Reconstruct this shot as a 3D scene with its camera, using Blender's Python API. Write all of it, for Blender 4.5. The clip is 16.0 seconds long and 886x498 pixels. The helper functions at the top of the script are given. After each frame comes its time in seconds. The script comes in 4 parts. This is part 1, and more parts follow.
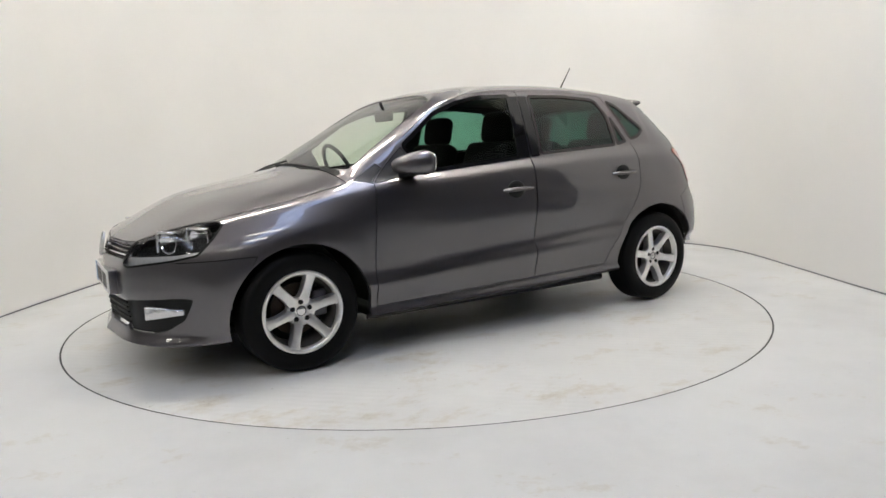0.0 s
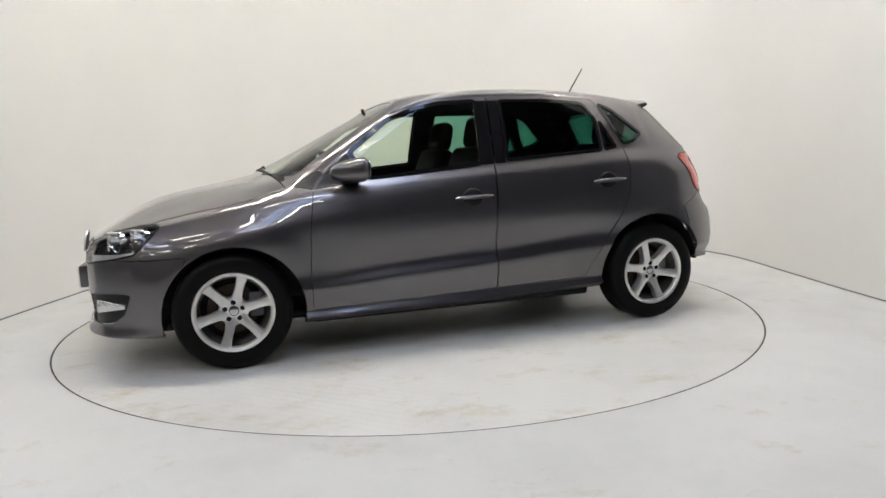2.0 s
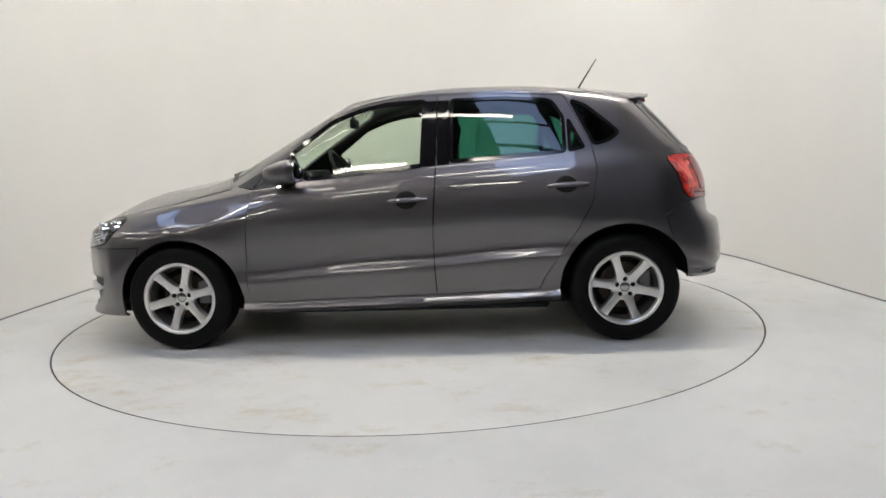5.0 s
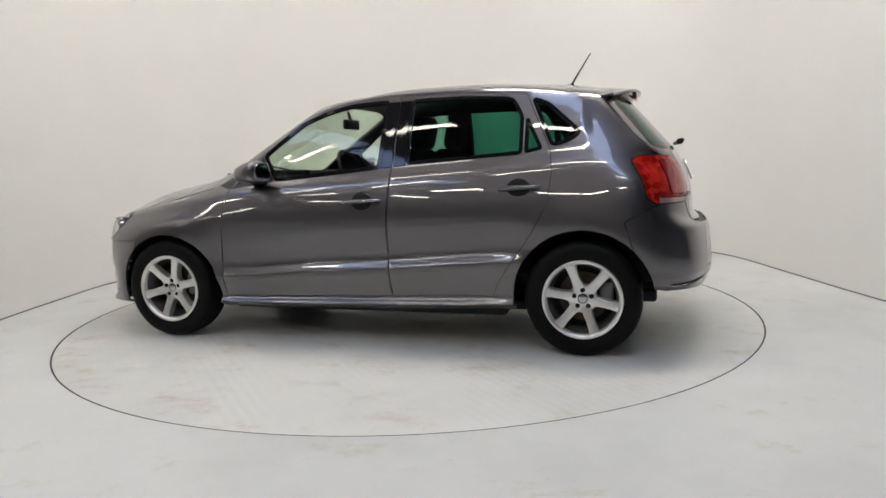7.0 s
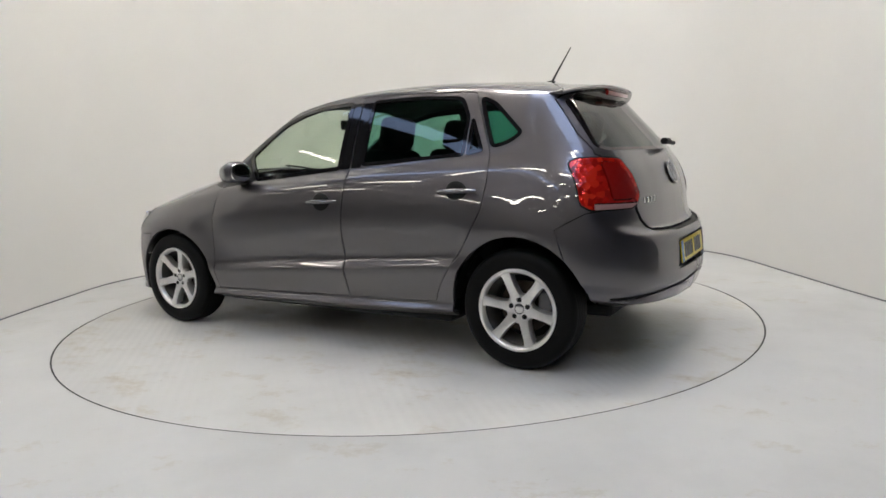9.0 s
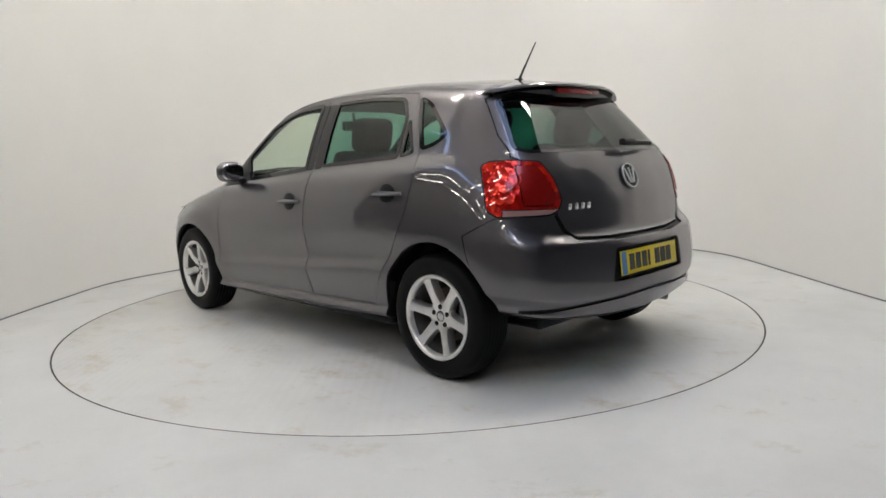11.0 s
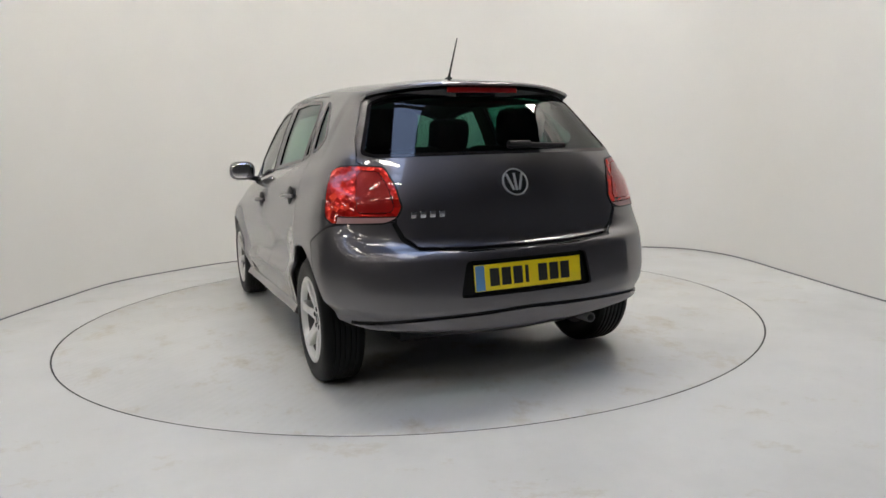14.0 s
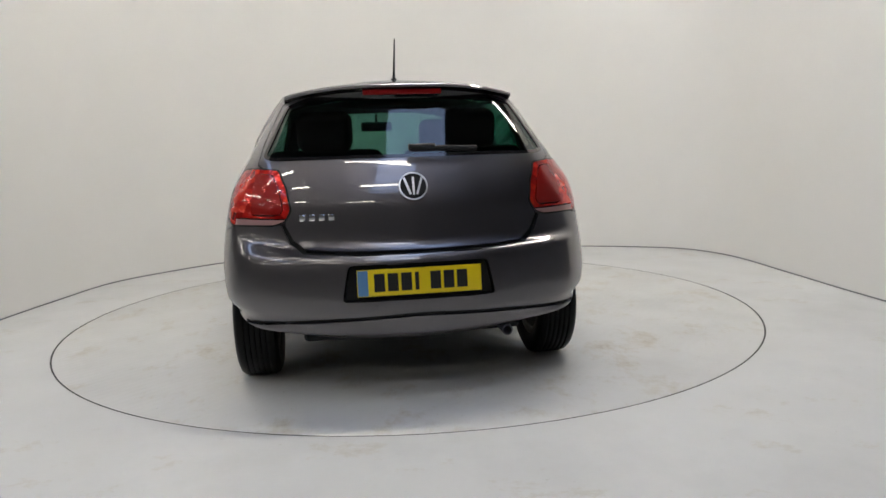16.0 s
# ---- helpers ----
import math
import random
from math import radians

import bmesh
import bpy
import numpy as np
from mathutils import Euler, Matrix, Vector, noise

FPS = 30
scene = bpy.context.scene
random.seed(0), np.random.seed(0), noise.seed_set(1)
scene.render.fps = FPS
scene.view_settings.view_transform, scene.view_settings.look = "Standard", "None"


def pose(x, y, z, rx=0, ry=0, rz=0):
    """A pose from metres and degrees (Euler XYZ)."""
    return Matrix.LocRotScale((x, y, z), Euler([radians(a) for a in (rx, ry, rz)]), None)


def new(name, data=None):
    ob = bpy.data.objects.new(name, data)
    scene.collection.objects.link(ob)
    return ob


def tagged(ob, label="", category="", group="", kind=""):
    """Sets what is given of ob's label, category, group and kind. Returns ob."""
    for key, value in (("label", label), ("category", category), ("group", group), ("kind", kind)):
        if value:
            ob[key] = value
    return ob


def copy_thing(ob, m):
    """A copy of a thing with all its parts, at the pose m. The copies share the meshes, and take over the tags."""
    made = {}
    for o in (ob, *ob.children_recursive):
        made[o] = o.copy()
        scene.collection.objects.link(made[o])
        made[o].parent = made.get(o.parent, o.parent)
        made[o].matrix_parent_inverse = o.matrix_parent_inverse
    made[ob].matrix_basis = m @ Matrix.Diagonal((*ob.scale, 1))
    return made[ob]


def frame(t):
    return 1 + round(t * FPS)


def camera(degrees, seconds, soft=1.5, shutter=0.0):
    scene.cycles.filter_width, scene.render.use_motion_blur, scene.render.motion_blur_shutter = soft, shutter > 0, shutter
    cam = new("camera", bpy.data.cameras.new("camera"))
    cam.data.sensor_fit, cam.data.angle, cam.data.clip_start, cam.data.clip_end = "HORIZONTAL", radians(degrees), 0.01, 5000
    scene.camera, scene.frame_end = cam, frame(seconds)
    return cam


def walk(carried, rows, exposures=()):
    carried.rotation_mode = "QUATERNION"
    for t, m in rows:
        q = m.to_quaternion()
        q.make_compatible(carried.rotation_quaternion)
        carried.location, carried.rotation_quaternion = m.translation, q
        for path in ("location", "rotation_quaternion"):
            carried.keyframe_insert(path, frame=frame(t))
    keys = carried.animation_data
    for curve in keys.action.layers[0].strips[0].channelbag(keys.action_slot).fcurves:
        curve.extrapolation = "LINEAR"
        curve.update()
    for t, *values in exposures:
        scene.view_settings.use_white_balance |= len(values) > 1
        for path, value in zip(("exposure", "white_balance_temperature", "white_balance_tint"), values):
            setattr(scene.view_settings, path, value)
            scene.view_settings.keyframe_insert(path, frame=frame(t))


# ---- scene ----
# ---- camera and its walk ----
cam = camera(66.05, 16.0, soft=1.6)
EYE_Z, PITCH, PAN, ROLL = 1.039, -7.756, -2.589, -1.938


def cam_pose(dpan, dpitch):
    return pose(0, 0, EYE_Z, 90 + PITCH + dpitch, 0, PAN + dpan) @ pose(0, 0, 0, 0, 0, ROLL)


walk(cam, [(0.0, cam_pose(0.60, -0.42)), (0.2, cam_pose(0.58, -0.31)), (0.4, cam_pose(0.47, -0.08)),
           (0.6, cam_pose(0.44, -0.06)), (0.8, cam_pose(0.40, -0.03)), (1.0, cam_pose(0.0, 0.0)),
           (1.2, cam_pose(0.0, 0.0)), (16.0, cam_pose(0.0, 0.0))],
     [(0.0, -0.16), (4.0, -0.18), (7.0, -0.31), (9.0, -0.36), (12.5, -0.36), (16.0, -0.48)])

# ---- world, lights and exposure ----
TABLE_Y, TABLE_R = 4.688, 2.223        # turntable centre and radius
world = bpy.data.worlds.new("hall_air")
scene.world = world
world.use_nodes = True
wnt = world.node_tree
sky = wnt.nodes.new("ShaderNodeTexSky")
sky.sky_type, sky.sun_disc, sky.sun_elevation, sky.sun_rotation = "NISHITA", False, radians(40), radians(200)
wnt.links.new(sky.outputs[0], wnt.nodes["Background"].inputs[0])
wnt.nodes["Background"].inputs[1].default_value = 0.1


# ---- materials ----
def material(name, colour, rough=0.5, metal=0.0, **more):
    m = bpy.data.materials.new(name)
    m.use_nodes = True
    b = m.node_tree.nodes["Principled BSDF"]
    b.inputs["Base Color"].default_value = (*colour, 1)
    b.inputs["Roughness"].default_value = rough
    b.inputs["Metallic"].default_value = metal
    for key, value in more.items():
        b.inputs[key.replace("_", " ")].default_value = value
    return m


def coords(m):
    return m.node_tree.nodes.new("ShaderNodeTexCoord").outputs["Object"]


def stretched(m, sx, sy):
    n = m.node_tree.nodes.new("ShaderNodeMapping")
    n.inputs["Scale"].default_value = (sx, sy, 1)
    m.node_tree.links.new(coords(m), n.inputs["Vector"])
    return n.outputs["Vector"]


def noise_tex(m, scale, detail=4, rough=0.55, vector=None):
    n = m.node_tree.nodes.new("ShaderNodeTexNoise")
    n.inputs["Scale"].default_value, n.inputs["Detail"].default_value, n.inputs["Roughness"].default_value = scale, detail, rough
    m.node_tree.links.new(vector or coords(m), n.inputs["Vector"])
    return n.outputs["Fac"]


def ramp(m, fac, stops):
    n = m.node_tree.nodes.new("ShaderNodeValToRGB")
    els = n.color_ramp.elements
    for i, (p, c) in enumerate(stops):
        e = els[i] if i < 2 else els.new(p)
        e.position, e.color = p, (*c, 1)
    m.node_tree.links.new(fac, n.inputs[0])
    return n.outputs["Color"]


def mixed(m, fac, a, b, mode="MIX"):
    n = m.node_tree.nodes.new("ShaderNodeMix")
    n.data_type, n.blend_type = "RGBA", mode
    for value, socket in ((fac, n.inputs["Factor"]), (a, n.inputs["A"]), (b, n.inputs["B"])):
        if isinstance(value, bpy.types.NodeSocket):
            m.node_tree.links.new(value, socket)
        elif isinstance(value, tuple):
            socket.default_value = (*value, 1)
        else:
            socket.default_value = value
    return n.outputs["Result"]


def to(m, out, key):
    m.node_tree.links.new(out, m.node_tree.nodes["Principled BSDF"].inputs[key])


def bumped(m, height, strength, distance):
    n = m.node_tree.nodes.new("ShaderNodeBump")
    n.inputs["Strength"].default_value, n.inputs["Distance"].default_value = strength, distance
    m.node_tree.links.new(height, n.inputs["Height"])
    to(m, n.outputs["Normal"], "Normal")


def glow(name, colour, strength):
    m = bpy.data.materials.new(name)
    m.use_nodes = True
    b = m.node_tree.nodes["Principled BSDF"]
    b.inputs["Base Color"].default_value = (*colour, 1)
    b.inputs["Emission Color"].default_value, b.inputs["Emission Strength"].default_value = (*colour, 1), strength
    return m


def glass(name, tint, gloss_rough=0.0):
    m = bpy.data.materials.new(name)
    m.use_nodes = True
    nt = m.node_tree
    nt.nodes.remove(nt.nodes["Principled BSDF"])
    clear, shine = nt.nodes.new("ShaderNodeBsdfTransparent"), nt.nodes.new("ShaderNodeBsdfGlossy")
    clear.inputs[0].default_value, shine.inputs["Roughness"].default_value = (*tint, 1), gloss_rough
    face, power, scale, mix = (nt.nodes.new(k) for k in ("ShaderNodeLayerWeight", "ShaderNodeMath", "ShaderNodeMath", "ShaderNodeMixShader"))
    face.inputs["Blend"].default_value = 0.5
    power.operation, power.inputs[1].default_value = "POWER", 5.0
    scale.operation, scale.inputs[1].default_value, scale.inputs[2].default_value = "MULTIPLY_ADD", 0.94, 0.052
    nt.links.new(face.outputs["Facing"], power.inputs[0])
    nt.links.new(power.outputs[0], scale.inputs[0])
    nt.links.new(scale.outputs[0], mix.inputs[0])
    nt.links.new(clear.outputs[0], mix.inputs[1])
    nt.links.new(shine.outputs[0], mix.inputs[2])
    nt.links.new(mix.outputs[0], nt.nodes["Material Output"].inputs["Surface"])
    return m


def painted_floor(name, base, tread, grime):
    m = material(name, base, 0.42)
    stains = ramp(m, noise_tex(m, 0.9, 6, 0.62), [(0.30, (0.86, 0.86, 0.86)), (0.52, (1, 1, 1)), (0.72, (0.95, 0.945, 0.93))])
    dirt = ramp(m, noise_tex(m, 2.6, 9, 0.74, stretched(m, 0.8, 1.1)), [(0.53 if tread else 0.58, (1, 1, 1)), (0.62, (0.88, 0.83, 0.75)), (0.72, (0.60, 0.52, 0.42))])
    specks = ramp(m, noise_tex(m, 26, 3, 0.6), [(0.70, (1, 1, 1)), (0.76, (0.6, 0.57, 0.52))])
    c = mixed(m, grime, mixed(m, grime, mixed(m, 1.0, stains, base, "MULTIPLY"), dirt, "MULTIPLY"), specks, "MULTIPLY")
    to(m, c, "Base Color")
    r = ramp(m, noise_tex(m, 2.3, 5), [(0.3, (0.29, 0.29, 0.29)), (0.7, (0.42, 0.42, 0.42))])
    to(m, r, "Roughness")
    if tread:
        v = m.node_tree.nodes.new("ShaderNodeTexWave")
        v.bands_direction = "DIAGONAL"
        v.inputs["Scale"].default_value, v.inputs["Distortion"].default_value = 9.0, 0.0
        m.node_tree.links.new(coords(m), v.inputs["Vector"])
        bumped(m, v.outputs["Fac"], 0.16, 0.003)
    else:
        bumped(m, noise_tex(m, 60, 4), 0.08, 0.004)
    return m


M_WALL = material("white_wall_paint", (0.70, 0.688, 0.66), 0.75)
to(M_WALL, ramp(M_WALL, noise_tex(M_WALL, 0.7, 5), [(0.3, (0.685, 0.675, 0.65)), (0.7, (0.725, 0.715, 0.69))]), "Base Color")
bumped(M_WALL, noise_tex(M_WALL, 35, 4), 0.05, 0.003)
M_FLOOR = painted_floor("grey_floor_paint", (0.525, 0.528, 0.522), False, 0.55)
M_TABLE = painted_floor("turntable_paint", (0.53, 0.53, 0.515), True, 1.0)
M_DARK = material("black_gap", (0.012, 0.012, 0.012), 0.7)
M_ROOF = material("hall_roof_sheeting", (0.09, 0.09, 0.095), 0.7)
to(M_ROOF, ramp(M_ROOF, noise_tex(M_ROOF, 1.5, 4), [(0.3, (0.07, 0.07, 0.075)), (0.7, (0.11, 0.11, 0.115))]), "Base Color")
M_HALL = material("hall_wall_sheeting", (0.3, 0.3, 0.3), 0.7)
to(M_HALL, ramp(M_HALL, noise_tex(M_HALL, 1.5, 4), [(0.3, (0.24, 0.24, 0.245)), (0.7, (0.33, 0.33, 0.335))]), "Base Color")
M_CONCRETE = material("hall_concrete", (0.13, 0.13, 0.125), 0.6)
to(M_CONCRETE, ramp(M_CONCRETE, noise_tex(M_CONCRETE, 1.2, 6), [(0.3, (0.30, 0.30, 0.29)), (0.7, (0.42, 0.42, 0.405))]), "Base Color")
M_STEEL = material("roof_steel", (0.18, 0.18, 0.19), 0.5, 0.4)
M_SKYLIGHT = glow("skylight_sheet", (0.47, 0.62, 1.0), 4.5)
M_TUBE = glow("fluorescent_tube", (1.0, 0.94, 0.835), 38.0)
M_STUDIO = glow("studio_tube", (1.0, 0.94, 0.835), 84.0)

M_PAINT = material("grey_metallic_paint", (0.05, 0.048, 0.049), 0.38, 1.0, Coat_Weight=1.0, Coat_Roughness=0.012, Coat_IOR=1.65)
to(M_PAINT, ramp(M_PAINT, noise_tex(M_PAINT, 900, 2), [(0.3, (0.082, 0.0775, 0.083)), (0.7, (0.145, 0.137, 0.146))]), "Base Color")
M_BLACK = material("black_plastic", (0.008, 0.008, 0.008), 0.5, Specular_IOR_Level=0.2)
M_TRIM = material("dark_grey_plastic", (0.025, 0.025, 0.027), 0.45, Specular_IOR_Level=0.3)
M_GLOSSBLACK = material("gloss_black_trim", (0.008, 0.008, 0.009), 0.06)
M_RUBBER = material("tyre_rubber", (0.004, 0.004, 0.004), 0.45, Specular_IOR_Level=0.12)
bumped(M_RUBBER, noise_tex(M_RUBBER, 90, 3), 0.15, 0.003)
M_ALLOY = material("silver_alloy", (0.75, 0.74, 0.72), 0.30, 0.85)
to(M_ALLOY, ramp(M_ALLOY, noise_tex(M_ALLOY, 14, 5), [(0.3, (0.66, 0.65, 0.635)), (0.6, (0.80, 0.79, 0.775))]), "Base Color")
M_BADGE = material("silver_badge", (0.68, 0.68, 0.68), 0.22, 0.55)
M_FOG = material("fog_lamp_glass", (0.7, 0.7, 0.7), 0.16, 0.8, Coat_Weight=1.0)
ribs = M_FOG.node_tree.nodes.new("ShaderNodeTexVoronoi")
ribs.inputs["Scale"].default_value = 55
M_FOG.node_tree.links.new(coords(M_FOG), ribs.inputs["Vector"])
bumped(M_FOG, ribs.outputs["Distance"], 0.5, 0.008)
M_SILVER = material("silver_lamp_plastic", (0.75, 0.75, 0.76), 0.22, 0.6)
studs = M_SILVER.node_tree.nodes.new("ShaderNodeTexVoronoi")
studs.inputs["Scale"].default_value = 42
M_SILVER.node_tree.links.new(coords(M_SILVER), studs.inputs["Vector"])
bumped(M_SILVER, studs.outputs["Distance"], 0.4, 0.008)
M_CHROME = material("chrome", (0.8, 0.8, 0.8), 0.08, 1.0)
# darkened alloy: the shade inside the rim is put into the colour
M_BARREL = material("shaded_barrel_alloy", (0.07, 0.066, 0.06), 0.5, 0.3)
M_DISC = material("rusty_brake_disc", (0.06, 0.042, 0.03), 0.5, 0.4)
M_CABIN = material("dark_cabin_plastic", (0.008, 0.008, 0.0085), 0.6, Specular_IOR_Level=0.2)
M_CLOTH = material("black_seat_cloth", (0.007, 0.007, 0.0075), 0.85, Specular_IOR_Level=0.15)
M_GLASS = glass("green_tinted_glass", (0.82, 0.90, 0.81))
M_PRIVACY = glass("dark_privacy_glass", (0.17, 0.40, 0.32))
M_BACKGLASS = glass("dark_rear_glass", (0.07, 0.20, 0.165))
M_CLEAR = glass("clear_lamp_lens", (0.93, 0.94, 0.95))
M_RED = material("red_lamp_lens", (0.55, 0.012, 0.006), 0.20, 0.45, Specular_IOR_Level=0.4, Coat_Weight=0.8, Coat_Roughness=0.02)
M_REDDARK = material("deep_red_lamp_lens", (0.30, 0.007, 0.005), 0.25, 0.35, Specular_IOR_Level=0.4, Coat_Weight=0.8, Coat_Roughness=0.02)
for lens, size, deep in ((M_RED, 34, .32), (M_REDDARK, 22, .10)):
    cells = lens.node_tree.nodes.new("ShaderNodeTexVoronoi")
    cells.inputs["Scale"].default_value = size
    lens.node_tree.links.new(coords(lens), cells.inputs["Vector"])
    bumped(lens, cells.outputs["Distance"], deep, 0.012)
# lighter and darker red cells paint glints into the lens colour
painted_sparkle = M_RED.node_tree.nodes.new("ShaderNodeTexVoronoi")
painted_sparkle.inputs["Scale"].default_value = 34
M_RED.node_tree.links.new(coords(M_RED), painted_sparkle.inputs["Vector"])
to(M_RED, ramp(M_RED, painted_sparkle.outputs["Color"], [(0.2, (0.34, 0.005, 0.003)), (0.55, (0.58, 0.012, 0.007)), (0.9, (0.85, 0.035, 0.012))]), "Base Color")
M_SMOKE = material("pale_reversing_lens", (0.34, 0.20, 0.19), 0.15)
M_PLATE_Y = material("yellow_plate", (0.75, 0.58, 0.01), 0.35)
M_PLATE_B = material("blue_plate_band", (0.10, 0.24, 0.45), 0.35)
M_PLATE_W = material("white_plate", (0.78, 0.78, 0.76), 0.35)
M_INK = material("black_plate_ink", (0.01, 0.01, 0.01), 0.4)


# ---- mesh helpers ----
def mesh_from(name, bm, mat, smooth=True):
    bmesh.ops.recalc_face_normals(bm, faces=bm.faces)
    me = bpy.data.meshes.new(name)
    bm.to_mesh(me)
    bm.free()
    for p in me.polygons:
        p.use_smooth = smooth
    if smooth:
        me.set_sharp_from_angle(angle=radians(38))
    for one in (mat if isinstance(mat, (list, tuple)) else [mat]):
        me.materials.append(one)
    return me


def part(name, bm, mat, parent=None, label="", smooth=True, m=None):
    ob = new(name, mesh_from(name, bm, mat, smooth))
    if parent:
        ob.parent = parent
    if m is not None:
        ob.matrix_local = m
    return tagged(ob, label) if label else ob


def box(bm, size, at, bevel=0.0, turn=None):
    g = bmesh.ops.create_cube(bm, size=1.0)
    bmesh.ops.scale(bm, vec=size, verts=g["verts"])
    if bevel:
        es = list({e for v in g["verts"] for e in v.link_edges})
        g = bmesh.ops.bevel(bm, geom=es, offset=bevel, segments=3, affect="EDGES", profile=0.5)
    vs = list({v for v in g["verts"]})
    if turn is not None:
        bmesh.ops.transform(bm, matrix=turn, verts=vs)
    bmesh.ops.translate(bm, vec=at, verts=vs)
    return vs


def ribbon_wall(bm, pts, z0, z1, thick):
    """A wall that follows plan points, with thickness outwards."""
    n = len(pts)
    rows = []
    for i, (x, y) in enumerate(pts):
        a, b = pts[max(i - 1, 0)], pts[min(i + 1, n - 1)]
        d = Vector((b[0] - a[0], b[1] - a[1])).normalized()
        o = Vector((-d.y, d.x)) * thick
        rows.append([bm.verts.new(p) for p in ((x, y, z0), (x, y, z1), (x + o.x, y + o.y, z1), (x + o.x, y + o.y, z0))])
    for a, b in zip(rows, rows[1:]):
        for k in range(4):
            bm.faces.new((a[k], b[k], b[(k + 1) % 4], a[(k + 1) % 4]))
    bm.faces.new(rows[0][::-1]), bm.faces.new(rows[-1])


def spline(ctrl, per):
    """Smooth curve through control points (Hermite, chord-scaled tangents)."""
    P = [Vector(p) for p in ctrl]
    out = []
    for i in range(len(P) - 1):
        c = (P[i + 1] - P[i]).length
        def tan(k):
            a, b = P[max(k - 1, 0)], P[min(k + 1, len(P) - 1)]
            return (b - a).normalized() * c if (b - a).length > 1e-9 else Vector([0] * len(P[0]))
        m0, m1 = tan(i), tan(i + 1)
        for j in range(per):
            t = j / per
            h = (2 * t**3 - 3 * t**2 + 1, t**3 - 2 * t**2 + t, -2 * t**3 + 3 * t**2, t**3 - t**2)
            out.append(P[i] * h[0] + m0 * h[1] + P[i + 1] * h[2] + m1 * h[3])
    out.append(P[-1])
    return out


def sweep(bm, pts, radius, sides=8, flat=1.0):
    """A round bar along points."""
    rings = []
    n = len(pts)
    for i, p in enumerate(pts):
        d = (pts[min(i + 1, n - 1)] - pts[max(i - 1, 0)]).normalized()
        up = Vector((0, 0, 1)) if abs(d.z) < 0.9 else Vector((1, 0, 0))
        a = d.cross(up).normalized()
        b = d.cross(a).normalized()
        r = radius(i / (n - 1)) if callable(radius) else radius
        rings.append([bm.verts.new(p + a * math.cos(k * math.tau / sides) * r + b * math.sin(k * math.tau / sides) * r * flat) for k in range(sides)])
    for u, v in zip(rings, rings[1:]):
        for k in range(sides):
            bm.faces.new((u[k], u[(k + 1) % sides], v[(k + 1) % sides], v[k]))
    bm.faces.new(rings[0][::-1]), bm.faces.new(rings[-1])


def lathe(bm, profile, seg=64, axis="y"):
    """Turn a closed (radius, along) profile about the axis."""
    rings = []
    for k in range(seg):
        a = k * math.tau / seg
        rings.append([bm.verts.new((r * math.cos(a), s, r * math.sin(a)) if axis == "y" else (r * math.cos(a), r * math.sin(a), s)) for r, s in profile])
    for k in range(seg):
        u, v = rings[k], rings[(k + 1) % seg]
        for i in range(len(profile)):
            j = (i + 1) % len(profile)
            if (profile[i][0] + profile[j][0]) > 1e-6:
                bm.faces.new((u[i], u[j], v[j], v[i]))
    bmesh.ops.remove_doubles(bm, verts=bm.verts, dist=1e-6)


